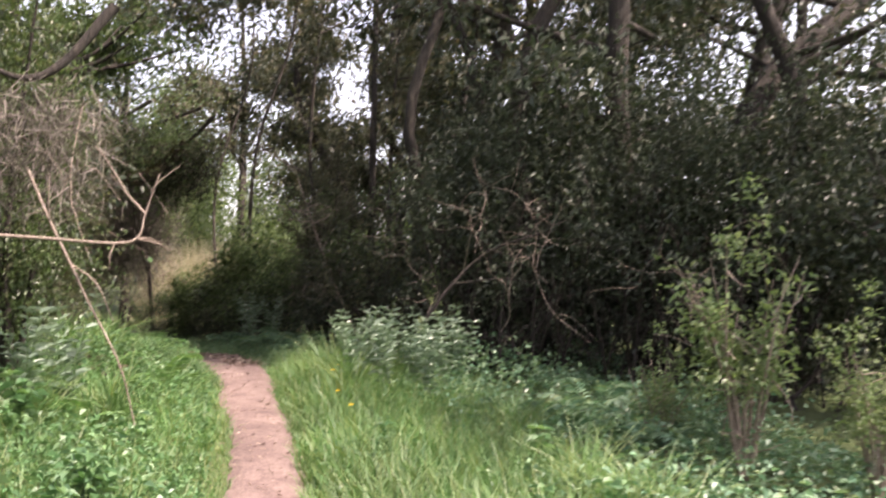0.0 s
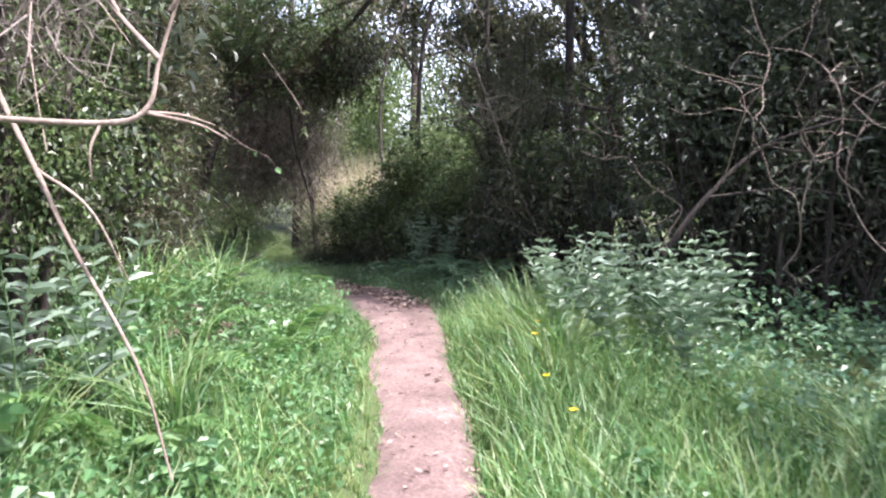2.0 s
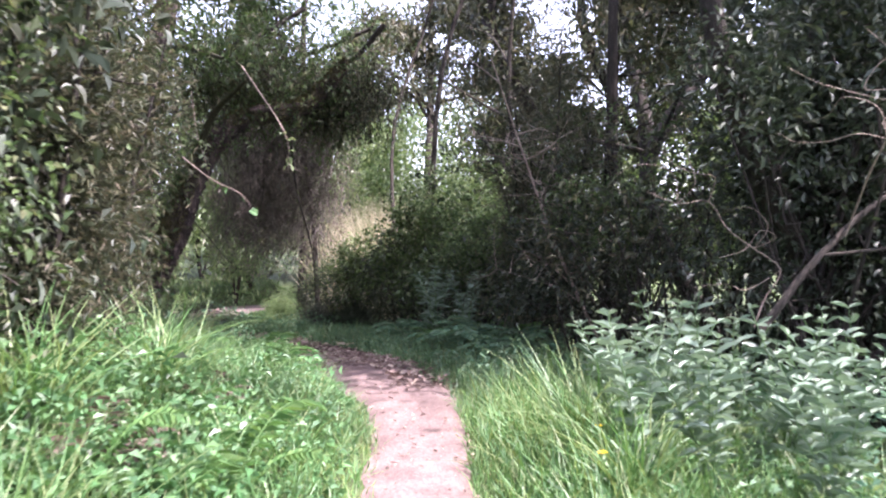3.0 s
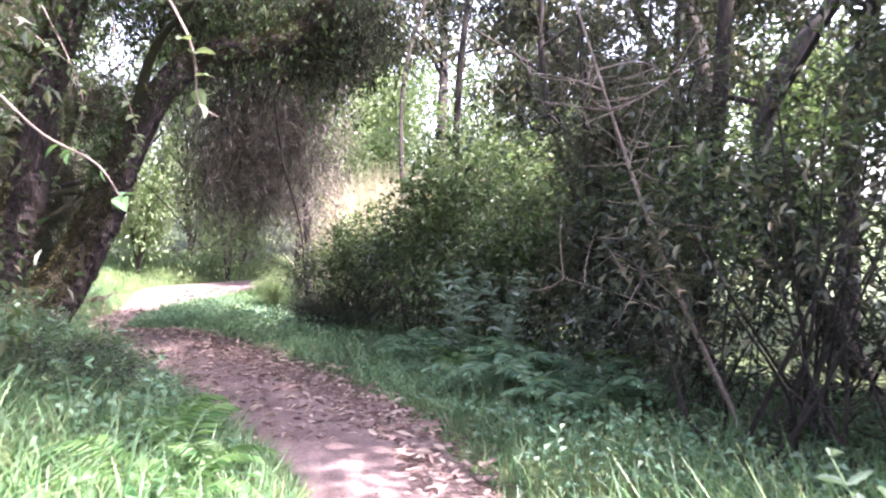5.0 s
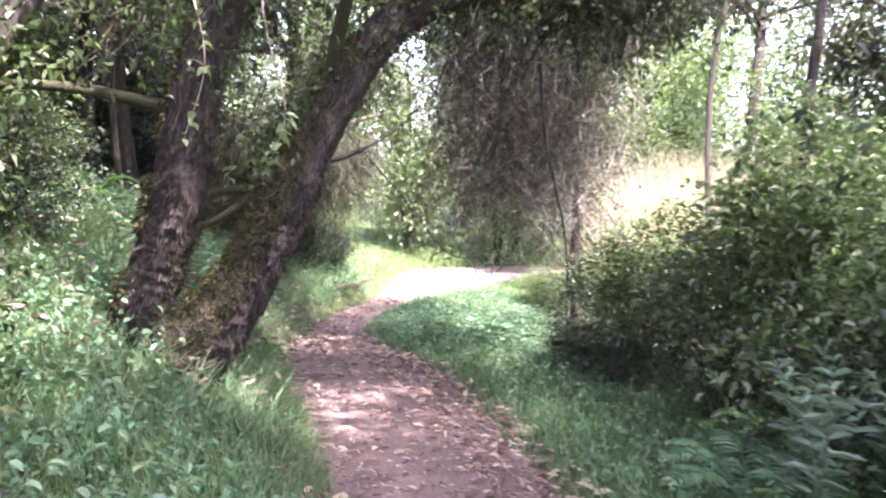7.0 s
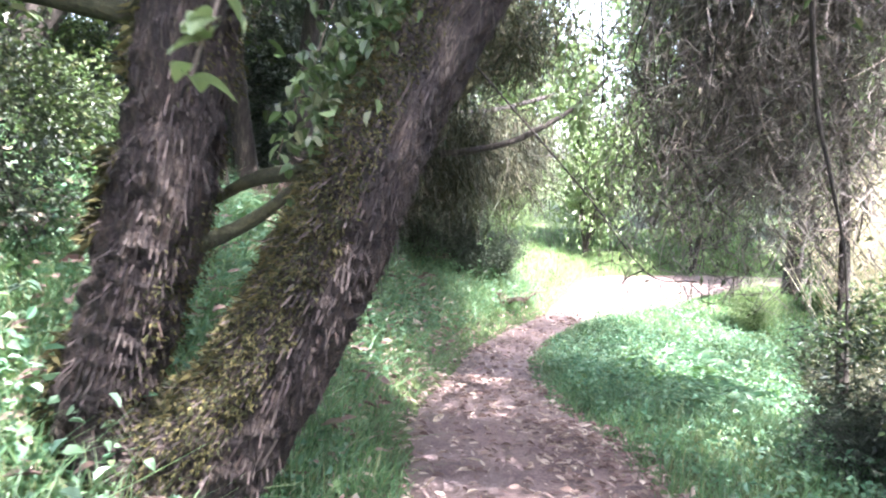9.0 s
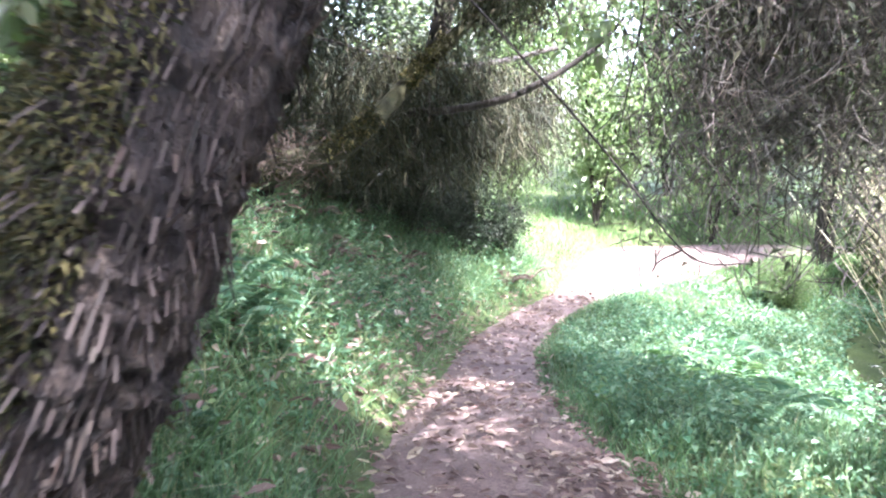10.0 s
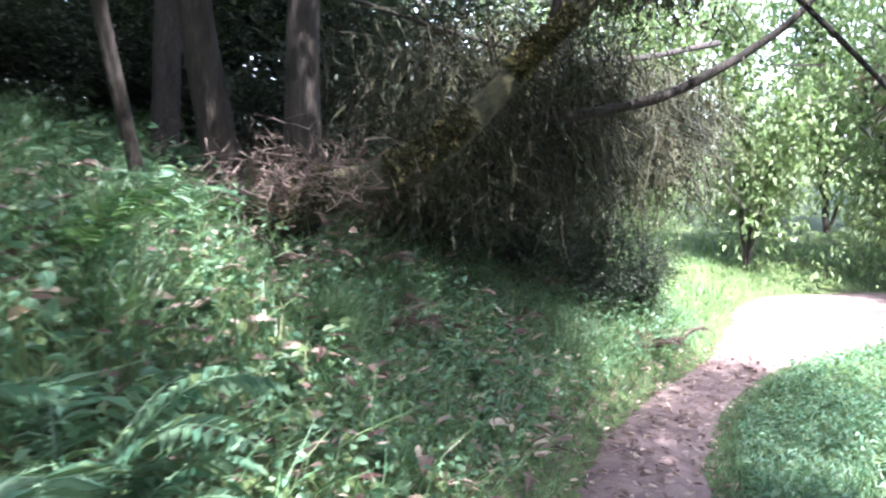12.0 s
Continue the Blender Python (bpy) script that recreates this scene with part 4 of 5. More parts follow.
def curtain(name, label, a, b, thick, top, n, l0, l1, material, width=0.006, twigs=60, bark=None, wild=0.3, leaf=None, n_leaf=0):
    """Dead twigs and lichen that hang from a limb between a and b."""
    ob = thing(name, (*a, top), label, "hanging growth")
    u = rng.uniform(0, 1, n)
    d = np.array([b[0] - a[0], b[1] - a[1]])
    clump = np.sin(u * 17) * 0.25 + np.sin(u * 41 + 2) * 0.15
    p = np.stack([d[0] * u, d[1] * u, np.zeros(n)], 1) + np.clip(rng.normal(0, 1, (n, 3)), -1.7, 1.7) * [thick, thick, thick * 0.6]
    p[:, 2] -= rng.uniform(0, 1, n) ** 1.3 * (1.3 + clump) * (l1 - l0)
    part("limb", [tube([(-0.2 * d[0], -0.2 * d[1], 0.25), (0.3 * d[0], 0.3 * d[1], 0.1), (0.7 * d[0], 0.7 * d[1], 0.2), (1.2 * d[0], 1.2 * d[1], 0.6)], [0.012, 0.02, 0.028, 0.035], 7, 0.1, 20)], bark or MOSS, ob, smooth=True)
    part("strand_mass", [blades(p, rng.normal(0, wild, (n, 3)) - [0, 0, 1], rng.uniform(l0 * 0.25, l0, n), width, rng.uniform(0, 1.3, (n, 1)), 4)], material, ob, kind="stuff")
    if n_leaf:
        c = p[rng.integers(0, n, n_leaf)] + rng.normal(0, 0.1, (n_leaf, 3))
        part("foliage", [leaves(c, rng.normal(0, 1, (n_leaf, 3)) - [0, 0, 0.7], 0.06 * rng.uniform(0.6, 1.4, n_leaf), 0.03)], leaf, ob, kind="stuff")
    tw = []
    for _ in range(twigs):
        s0 = np.array([*(d * rng.uniform(0, 1)), 0]) + np.clip(rng.normal(0, 1, 3), -1.4, 1.4) * thick - [0, 0, rng.uniform(0, l1)]
        e0 = s0 + np.clip(rng.normal(0, 0.3, 3), -0.45, 0.45) - [0, 0, rng.uniform(0.1, 0.6)]
        tw.append(tube([s0, (s0 + e0) / 2 + rng.normal(0, 0.08, 3), e0], [0.0042, 0.0014], 4, seg=6))
    part("twig_tangle", tw, DEADWOOD if material is LICHEN else BARK, ob, kind="stuff")
    return ob


DARK_MOSS = leafy("dark_hanging_moss", [(0.018, 0.022, 0.012), (0.035, 0.04, 0.02), (0.065, 0.065, 0.03), (0.05, 0.04, 0.03)], 0.9, 0.15)
curtain("hanging_lichen", "grey-brown dead twigs and lichen hanging from a limb", (-7.3, 17.1), (-5.75, 17.5), 0.3, 3.9, 20000, 0.4, 2.1, LICHEN, 0.008, 420, BARK, 0.65, OLIVE_LEAF, 2500)
curtain("hanging_growth", "yellow-green mossy foliage on the limb above the hanging twigs", (-7.4, 16.9), (-5.3, 17.2), 0.35, 4.3, 900, 0.2, 0.5, DARK_MOSS, 0.01, 40, BARK, 0.6, LIGHT_LEAF, 5000)
curtain("hanging_growth", "dark mossy twigs hanging below the arching stem", (-6.2, 13.9), (-5.2, 14.5), 0.3, 3.9, 4200, 0.3, 0.9, DARK_MOSS, 0.01, 120, BARK, 0.6, MID_LEAF, 2500)
curtain("hanging_growth", "tangle of mossy twigs and leaves behind the leaning tree", (-9.6, 14.6), (-7.0, 14.2), 0.3, 4.0, 3200, 0.35, 1.0, DARK_MOSS, 0.012, 140, BARK, 0.7, MID_LEAF, 2200)
curtain("hanging_growth", "dark mossy growth overhanging the bank", (-11.0, 17.3), (-11.9, 21.5), 0.34, 2.35, 12000, 0.55, 1.15, DARK_MOSS, 0.011, 160, BARK, 0.5, DARK_LEAF, 3000)
curtain("hanging_growth", "dark mossy growth hanging below the leaning tree", (-5.1, 15.0), (-4.1, 14.6), 0.25, 3.6, 2600, 0.3, 0.7, DARK_MOSS, 0.01, 30, BARK, 0.5, OLIVE_LEAF, 3000)
curtain("hanging_growth", "dark moss and leaves hanging over the path from a limb", (-9.2, 18.1), (-10.9, 19.3), 0.28, 3.5, 3200, 0.3, 0.8, DARK_MOSS, 0.012, 40, BARK, 0.6, OLIVE_LEAF, 3500)
curtain("hanging_growth", "withered grey foliage on the dead branch", (-2.7, 5.0), (-2.15, 5.25), 0.14, 2.55, 1300, 0.3, 0.75, LICHEN, 0.006, 9, BARK, 0.7)

# ---- low growth ----
UP = np.array([0, 0, 1.0])


def stuff(name, chunks, material, label, category):
    return tagged(new(name, mesh_of(name, chunks, material)), label, category, kind="stuff")


def turf(name, material, label, n, y0, y1, d0, d1, side, h0, h1, width, bend=0.6, power=1.0, lean=0.25):
    p, e = strewn(n, y0, y1, d0, d1, side, power)
    h = rng.uniform(h0, h1, n) * np.clip(0.35 + e / 0.5, 0.3, 1)
    w = UP + rng.normal(0, lean, (n, 3)) * [1, 1, 0]
    return stuff(name, [blades(p - [0, 0, 0.01], w, h, width, rng.uniform(0.3, 1.2, (n, 1)) * bend, 3)], material, label, "grass")


def herbs(name, material, label, n, y0, y1, d0, d1, side, h0, h1, size, power=1.0, fine=False):
    p, e = strewn(n, y0, y1, d0, d1, side, power)
    patch = 0.6 + 0.5 * np.sin(2.3 * p[:, 0] + 1.1 * p[:, 1]) * np.sin(1.9 * p[:, 1])
    p[:, 2] += rng.uniform(0.1, 1, n) * rng.uniform(h0, h1, n) * patch * np.clip(0.2 + e / 0.6, 0.2, 1)
    d = rng.normal(0, 1, (n, 3)) * [1, 1, 0.35]
    ln = size * rng.uniform(0.6, 1.3, n)
    return stuff(name, [leaves(p, d, ln, ln * 0.62, fine=fine)], material, label, "plants")


turf("grass_verge", GRASS, "long lush green grass beside the path", 17000, 1.5, 9.5, -0.05, 1.7, -1, 0.15, 0.5, 0.009, 0.9, 1.2)
turf("grass_verge", GRASS, "long green grass beside the path in the sun", 14000, 1.5, 9.5, -0.05, 2.2, 1, 0.1, 0.38, 0.008, 0.9)
turf("grass_verge", SHADE_GRASS, "shaded grass on the outside of the bend", 17000, 9.0, 18.5, -0.04, 2.2, -1, 0.08, 0.3, 0.008, 0.9, 1.2)
turf("grass_verge", SHADE_GRASS, "shaded grass on the inside of the bend", 17000, 8.5, 15.0, -0.04, 2.4, 1, 0.1, 0.36, 0.008, 0.9, 1.2)
turf("grass_verge", SHADE_GRASS, "grass and weeds on the shaded bank", 22000, 13.0, 23.0, 0.0, 3.8, 1, 0.14, 0.46, 0.008, 1.3, 1.0, 0.4)
turf("grass_verge", SHADE_GRASS, "low grass beside the path in shade", 13000, 16.0, 24.0, -0.04, 2.6, -1, 0.06, 0.24, 0.008, 0.9, 1.2)
turf("grass_verge", GRASS, "sunlit grass in the clearing", 8000, 22.0, 31.0, 0.0, 3.5, 1, 0.06, 0.22, 0.014, 0.8)
turf("grass_verge", GRASS, "sunlit grass across the clearing", 7000, 23.5, 31.0, 0.0, 2.5, -1, 0.06, 0.22, 0.014, 0.8)
turf("yellowed_grass", DRY_GRASS, "short yellowed grass along the trodden edge", 2600, 2.5, 10.0, -0.06, 0.25, -1, 0.04, 0.16, 0.006, 1.0)
turf("yellowed_grass", DRY_GRASS, "short yellowed grass along the edge of the path", 2600, 2.5, 10.0, -0.06, 0.3, 1, 0.04, 0.16, 0.006, 1.0)
herbs("ground_herbs", HERB, "soft leafy weeds and clover in the sun", 26000, 1.0, 9.5, 0.1, 2.6, 1, 0.15, 0.55, 0.05)
herbs("ground_herbs", HERB, "soft leafy weeds among the long grass", 9000, 2.0, 9.0, 0.1, 1.8, -1, 0.1, 0.35, 0.045)
herbs("ground_herbs", SHADE_HERB, "leafy weeds under the hedge", 18000, 9.0, 19.5, 0.2, 3.0, -1, 0.1, 0.35, 0.05)
herbs("ground_herbs", SHADE_HERB, "leafy weeds on the shaded bank", 34000, 10.0, 23.0, 0.2, 3.8, 1, 0.1, 0.5, 0.05, fine=True)
herbs("ground_herbs", SHADE_HERB, "dense leafy weeds beside the path", 20000, 15.5, 24.0, 0.15, 3.0, -1, 0.1, 0.5, 0.055)
herbs("ground_herbs", SHADE_HERB, "dark leafy weeds below the evergreen hedge", 15000, 3.0, 9.8, 1.2, 4.0, -1, 0.2, 0.6, 0.06)


PALE_DEAD = leafy("pale_dead_leaf", [(0.42, 0.34, 0.24), (0.3, 0.22, 0.16), (0.5, 0.43, 0.32), (0.22, 0.14, 0.1)], 0.6, 0.15, (1.0, 0.95, 0.8))


# fallen leaves on the path and the banks
def litter(label, n, y0, y1, lo, hi, size, lift=0.02):
    s = rng.uniform(along_at(y0), along_at(y1), n)
    i = np.clip(np.searchsorted(ARC, s), 0, len(CL) - 1)
    off = CL[i, 2] * rng.uniform(lo, hi, n)
    x, y = CL[i, 0] + LEFT[i, 0] * off, CL[i, 1] + LEFT[i, 1] * off
    on = np.abs(off) < CL[i, 2]
    z = np.where(on, np.interp(CL[i, 1], ZY, ZZ) + 0.014, ground_z(x, y)) + rng.uniform(0.002, lift, n)
    ln = size * rng.uniform(0.5, 1.5, n)
    d = rng.normal(0, 1, (n, 3)) * [1, 1, 0.12]
    return stuff("leaf_litter", [leaves(np.stack([x, y, z], 1), d, ln, ln * rng.uniform(0.2, 0.5, n), rng.uniform(-0.25, 0.3, (n, 1)), True)], LITTER, label, "fallen leaves")


litter("dry brown leaves scattered on the bare soil", 500, 3.0, 10.5, -1.3, 1.1, 0.03)
litter("dry brown leaves along the outer edge of the bend", 2600, 10.0, 15.5, -1.25, -0.25, 0.055)
litter("dry leaves strewn over the shaded path", 3600, 11.0, 17.0, -1.1, 1.5, 0.05)
litter("dry leaves strewn over the narrow path", 1800, 16.0, 22.5, -1.2, 1.7, 0.055)
litter("pale dead leaves lying on the bank", 1500, 13.3, 19.0, 1.2, 6.0, 0.09, 0.22)
litter("dead brown leaves caught among the weeds of the bank", 1500, 13.0, 19.5, 1.2, 7.0, 0.055, 0.16)


# ---- single plants ----
def fern(label, n, length, material):
    ob = thing("fern", (0, 0, 0), label, "fern", "ferns")
    for j in range(n):
        az = 2 * np.pi * j / n + rng.uniform(-0.3, 0.3)
        out = np.array([np.cos(az), np.sin(az), 0])
        side = np.array([-out[1], out[0], 0])
        ln = length * rng.uniform(0.75, 1.1)
        rise = rng.uniform(0.45, 0.8)
        u = np.linspace(0, 1, 22)[:, None]
        line = out * ln * (u * 0.9) + UP * ln * (rise * np.sin(u * 2.2) * 0.75) + side * 0.06 * ln * u ** 2 * rng.normal()
        t = unit(np.gradient(line, axis=0))
        at = np.repeat(line[3:], 2, 0)
        way = np.empty_like(at)
        way[0::2], way[1::2] = side + 0.35 * t[3:], -side + 0.35 * t[3:]
        w = ln * 0.26 * np.sin(np.linspace(0.5, 3.0, 19)) ** 0.8
        w = np.repeat(w, 2) * rng.uniform(0.85, 1.1, 38)
        part("frond", [tube(line, [0.004, 0.0015], 3, seg=10), leaves(at, way, w, 0.045 * ln, 0.2)], material, ob)
    return ob


def herb_plant(name, label, material, height, stems, leaf, aspect, pairs=7, tip_up=0.35):
    """Upright stems with pairs of pointed leaves."""
    ob = thing(name, (0, 0, 0), label, "plant", name + " plants")
    for _ in range(stems):
        az, h = rng.uniform(0, 6.28), height * rng.uniform(0.6, 1.05)
        top = np.array([np.cos(az), np.sin(az), 0]) * h * rng.uniform(0.1, 0.45) + UP * h
        line = smooth_line([(0, 0, -0.02), top * [0.3, 0.3, 0.55], top], 12)
        stalk = part("stalk", [tube(line, [0.006, 0.002], 4, seg=8)], SHADE_GRASS, ob)
        at, way, ln = [], [], []
        for k2 in range(pairs):
            u = 0.3 + 0.7 * k2 / (pairs - 1)
            p = line[int(u * 11)]
            a = k2 * 1.57 + rng.uniform(-0.4, 0.4)
            for a2 in (a, a + 3.14):
                at.append(p)
                way.append([np.cos(a2), np.sin(a2), tip_up + rng.uniform(-0.3, 0.3)])
                ln.append(leaf * (1.15 - 0.55 * abs(u - 0.55)) * rng.uniform(0.8, 1.2))
        ln = np.array(ln)
        part("leafage", [leaves(at, way, ln, ln * aspect, 0.35, True)], material, stalk, kind="stuff")
    return ob


def tussock(label, n, length, material):
    ob = thing("grass_tussock", (0, 0, 0), label, "grass", "grass tussocks")
    p = rng.normal(0, 0.05, (n, 3)) * [1, 1, 0]
    part("grass_clump", [blades(p, UP + rng.normal(0, 0.35, (n, 3)) * [1, 1, 0], length * rng.uniform(0.6, 1.1, n), 0.009, rng.uniform(0.5, 1.3, (n, 1)), 6)], material, ob, kind="stuff")
    return ob


def sown(proto, places, s0=0.8, s1=1.2):
    """Copies of a plant at places x, y; the first place takes the plant itself."""
    for k2, (x, y) in enumerate(places):
        size = rng.uniform(s0, s1)
        m = pose(x, y, gz(x, y), rng.uniform(-8, 8), rng.uniform(-8, 8), rng.uniform(0, 360)) @ Matrix.Scale(size, 4)
        if k2 == 0:
            proto.matrix_world = m
        else:
            copy_thing(proto, m)


def beside(n, y0, y1, d0, d1, side):
    p, _ = strewn(n, y0, y1, d0, d1, side)
    return [(float(a), float(b)) for a, b, _ in p]


fern_a = fern("green fern with arching feathery fronds", 7, 0.5, FERN)
fern_b = fern("shaded bluish-green fern with broad fronds", 8, 0.5, SHADE_HERB)
fern_c = fern("withered brown fern hanging on the bank", 7, 0.45, FROND_DEAD)
sown(fern_a, [(-3.3, 9.6), (-3.6, 10.0), (-3.1, 9.2), (-2.5, 6.2), (-2.75, 6.9), (-2.4, 7.3), (-2.9, 7.7), (-2.3, 5.6)] + beside(3, 9, 12, 1.0, 1.9, 1) + beside(4, 10.5, 14, 0.6, 1.8, -1) + beside(5, 15, 20, 0.5, 3.2, 1) + beside(5, 16.5, 19.5, 0.8, 2.2, -1))
sown(fern_b, [(0.9, 6.9), (1.3, 7.5), (1.8, 7.2), (1.5, 6.4), (-8.2, 14.2), (-1.9, 11.9), (-2.3, 12.5), (-1.7, 12.3)] + beside(5, 10.8, 13.5, 0.7, 2.0, -1) + beside(6, 15, 19, 0.5, 3.4, 1) + beside(6, 16, 20, 0.7, 2.4, -1))
sown(fern_c, [(-2.9, 7.2), (-3.0, 8.3), (-10.5, 16.3), (-10.8, 17.0), (-11.7, 20.9), (-11.9, 21.6), (-11.2, 18.6)] + beside(2, 15.5, 21, 0.6, 1.6, 1), 0.7, 1.1)

nettle = herb_plant("nettle", "silvery-green nettle clump in the long grass", SILVER, 0.75, 6, 0.085, 0.28, 9, 0.6)
sown(nettle, [(-0.75, 8.35), (-0.55, 8.6), (-0.35, 8.2), (-0.15, 8.5), (-0.5, 7.9), (-0.95, 8.7), (0.05, 8.0), (-0.3, 8.9), (0.2, 8.6), (-0.8, 8.0), (-0.65, 8.9), (-0.1, 7.6), (-2.45, 5.75), (-2.6, 5.4), (-2.9, 13.1), (-3.1, 13.3), (-2.7, 13.5), (-2.5, 12.8)], 0.85, 1.1)
broad = herb_plant("broadleaf_weed", "soft broad-leaved weed on the verge", HERB, 0.45, 5, 0.10, 0.6, 5)
sown(broad, beside(26, 2.5, 8.0, 0.45, 1.7, 1) + beside(8, 3.0, 8.5, 0.6, 1.5, -1), 0.6, 1.2)
shade_broad = herb_plant("broadleaf_weed", "broad-leaved weed in the shade of the bank", SHADE_HERB, 0.4, 5, 0.11, 0.6, 5)
sown(shade_broad, beside(60, 13.5, 19.0, 0.4, 3.2, 1) + beside(14, 15.5, 20.0, 0.3, 2.0, -1) + beside(10, 9.5, 13.0, 1.0, 2.0, 1), 0.45, 0.85)
tuft = tussock("arching tussock of long shaded grass", 120, 0.65, SHADE_GRASS)
sown(tuft, [(-10.0, 15.2), (-10.4, 15.6), (-9.6, 14.7), (-9.1, 14.2), (-9.9, 14.4)] + beside(22, 13.5, 20, 0.6, 3.4, 1), 0.6, 1.0)
sun_tuft = tussock("tussock of long bright grass beside the path", 110, 0.6, GRASS)
sown(sun_tuft, beside(18, 2.5, 8.5, 0.3, 1.8, -1) + beside(5, 2.5, 8.5, 0.6, 1.8, 1), 0.7, 1.15)

# pale dry grass standing tall in the sun beyond the hedge
reed = thing("tall_dry_grass", (0, 0, 0), "clump of tall pale straw-coloured grass in full sun", "grass", "dry grass clumps")
foot = rng.normal(0, 0.3, (4200, 3)) * [1, 1, 0]
part("grass_clump", [blades(foot, UP + foot * 0.5 + rng.normal(0, 0.1, (4200, 3)) * [1, 1, 0], rng.uniform(1.4, 3.7, 4200), 0.011, rng.uniform(0.1, 0.5, (4200, 1)), 5)], STRAW, reed, kind="stuff")
sown(reed, [(-6.2, 22.7), (-5.6, 22.2), (-6.6, 24.2), (-5.2, 23.6), (-4.3, 22.4), (-5.9, 23.5)], 0.85, 1.1)

# yellow flowers in the grass
for x, y in [(-0.98, 7.55), (-0.86, 6.9), (-1.02, 8.1), (-0.7, 6.4)]:
    fl = thing("flower", (x, y, gz(x, y)), "small yellow flower on a thin stalk in the grass", "flower", "yellow flowers")
    h = rng.uniform(0.28, 0.36)
    part("stalk", [tube([(0, 0, 0), (0.01, 0.01, h * 0.5), (0.02, 0, h)], [0.003, 0.002], 4, seg=5)], GRASS, fl)
    a = np.linspace(0, 6.28, 9)[:-1]
    part("corolla", [leaves(np.repeat([[0.02, 0, h]], 8, 0), np.stack([np.cos(a), np.sin(a), 0 * a + 0.25], 1), 0.022, 0.012, fine=True)], PETAL, fl, "yellow petals", kind="stuff")


# ---- dead wood ----
def dead_branch(label, lines, material=None, name="dead_branch"):
    """Bare wood: the first line is the main limb, the others fork from it. Lines: points and a radius."""
    p0 = np.array(lines[0][0][0])
    ob = thing(name, p0, label, "branch")
    for k2, (pts, r) in enumerate(lines):
        pp = [np.array(p) - p0 for p in pts]
        if len(pp) == 2:
            pp = [pp[0], (pp[0] + pp[1]) / 2 + rng.normal(0, 0.015, 3), pp[1]]
        part("limb" if k2 == 0 else "fork", [tube(pp, [r, r * 0.75, r * 0.35], 7, 0.06, 4 * len(pp))], material or DEADWOOD, ob, smooth=True)
    return ob


dead_branch("pale bare branch reaching over the verge", [
    ([(-2.9, 4.65, 1.72), (-2.27, 4.75, 1.68), (-1.84, 4.82, 1.65), (-1.72, 4.85, 1.69), (-1.69, 4.87, 1.82), (-1.62, 4.9, 2.05)], 0.011),
    ([(-1.74, 4.85, 1.68), (-1.68, 5.05, 1.66), (-1.62, 5.12, 1.62)], 0.006),
    ([(-1.74, 4.85, 1.68), (-1.74, 5.08, 1.69), (-1.7, 5.2, 1.67)], 0.006), ([(-1.69, 4.87, 1.82), (-1.78, 4.86, 1.92), (-1.88, 4.85, 2.04)], 0.009),
    ([(-1.66, 4.88, 1.95), (-1.5, 4.9, 2.1)], 0.006), ([(-1.84, 4.82, 1.65), (-1.86, 4.8, 1.5)], 0.005), ([(-1.8, 4.86, 1.95), (-1.95, 4.8, 2.2)], 0.006)])
dead_branch("thin bare stick leaning out of the weeds", [
    ([(-2.42, 4.98, 2.1), (-2.27, 4.96, 1.78), (-2.15, 4.96, 1.54), (-2.05, 4.96, 1.33), (-1.88, 5.02, 0.95), (-1.8, 5.05, 0.6)], 0.010), ([(-2.15, 4.96, 1.54), (-2.02, 5.02, 1.42), (-1.95, 5.1, 1.2)], 0.006), ([(-2.27, 4.96, 1.78), (-2.25, 4.9, 2.05)], 0.006)])
dead_branch("thin bare twig arching down over the path edge", [
    ([(-8.3, 16.0, 2.7), (-7.65, 16.18, 2.04), (-7.32, 16.4, 1.62), (-6.95, 16.62, 1.12), (-6.7, 16.85, 1.08)], 0.009), ([(-6.98, 16.6, 1.14), (-7.1, 16.5, 1.0)], 0.006), ([(-7.32, 16.4, 1.62), (-7.1, 16.3, 1.5)], 0.006)], BARK)
dead_branch("thin dark vine hanging at the end of the hedge", [([(-5.9, 16.36, 3.0), (-5.82, 16.39, 2.27), (-5.71, 16.43, 1.82), (-5.59, 16.47, 1.27), (-5.55, 16.5, 0.4)], 0.016)], BARK)
dead_branch("mossy broken branch lying on the bank", [([(-6.28, 12.2, 0.82), (-6.5, 12.0, 0.74), (-6.85, 11.75, 0.8), (-7.2, 11.5, 1.05)], 0.04), ([(-6.5, 12.0, 0.74), (-6.7, 11.9, 1.0)], 0.015)], MOSS)
dead_branch("bare grey stick propped in the hedge", [([(-0.95, 12.75, 0.35), (-1.25, 12.9, 0.9), (-1.6, 13.1, 1.6), (-1.9, 13.2, 2.4)], 0.018), ([(-1.25, 12.9, 0.9), (-1.6, 12.8, 1.15)], 0.008), ([(-1.6, 13.1, 1.6), (-1.5, 13.3, 2.1)], 0.008)])
dead_branch("leaning bare limb in the evergreen hedge", [([(-0.2, 8.95, 1.0), (0.1, 9.0, 1.4), (0.5, 9.05, 1.75), (1.1, 9.0, 1.95)], 0.022), ([(0.5, 9.05, 1.75), (0.9, 8.95, 1.7)], 0.01), ([(0.1, 9.0, 1.4), (0.6, 8.9, 1.45), (1.0, 8.85, 1.4)], 0.01), ([(1.5, 9.0, 1.6), (1.55, 8.9, 2.2), (1.4, 8.9, 2.7)], 0.014)], BARK)

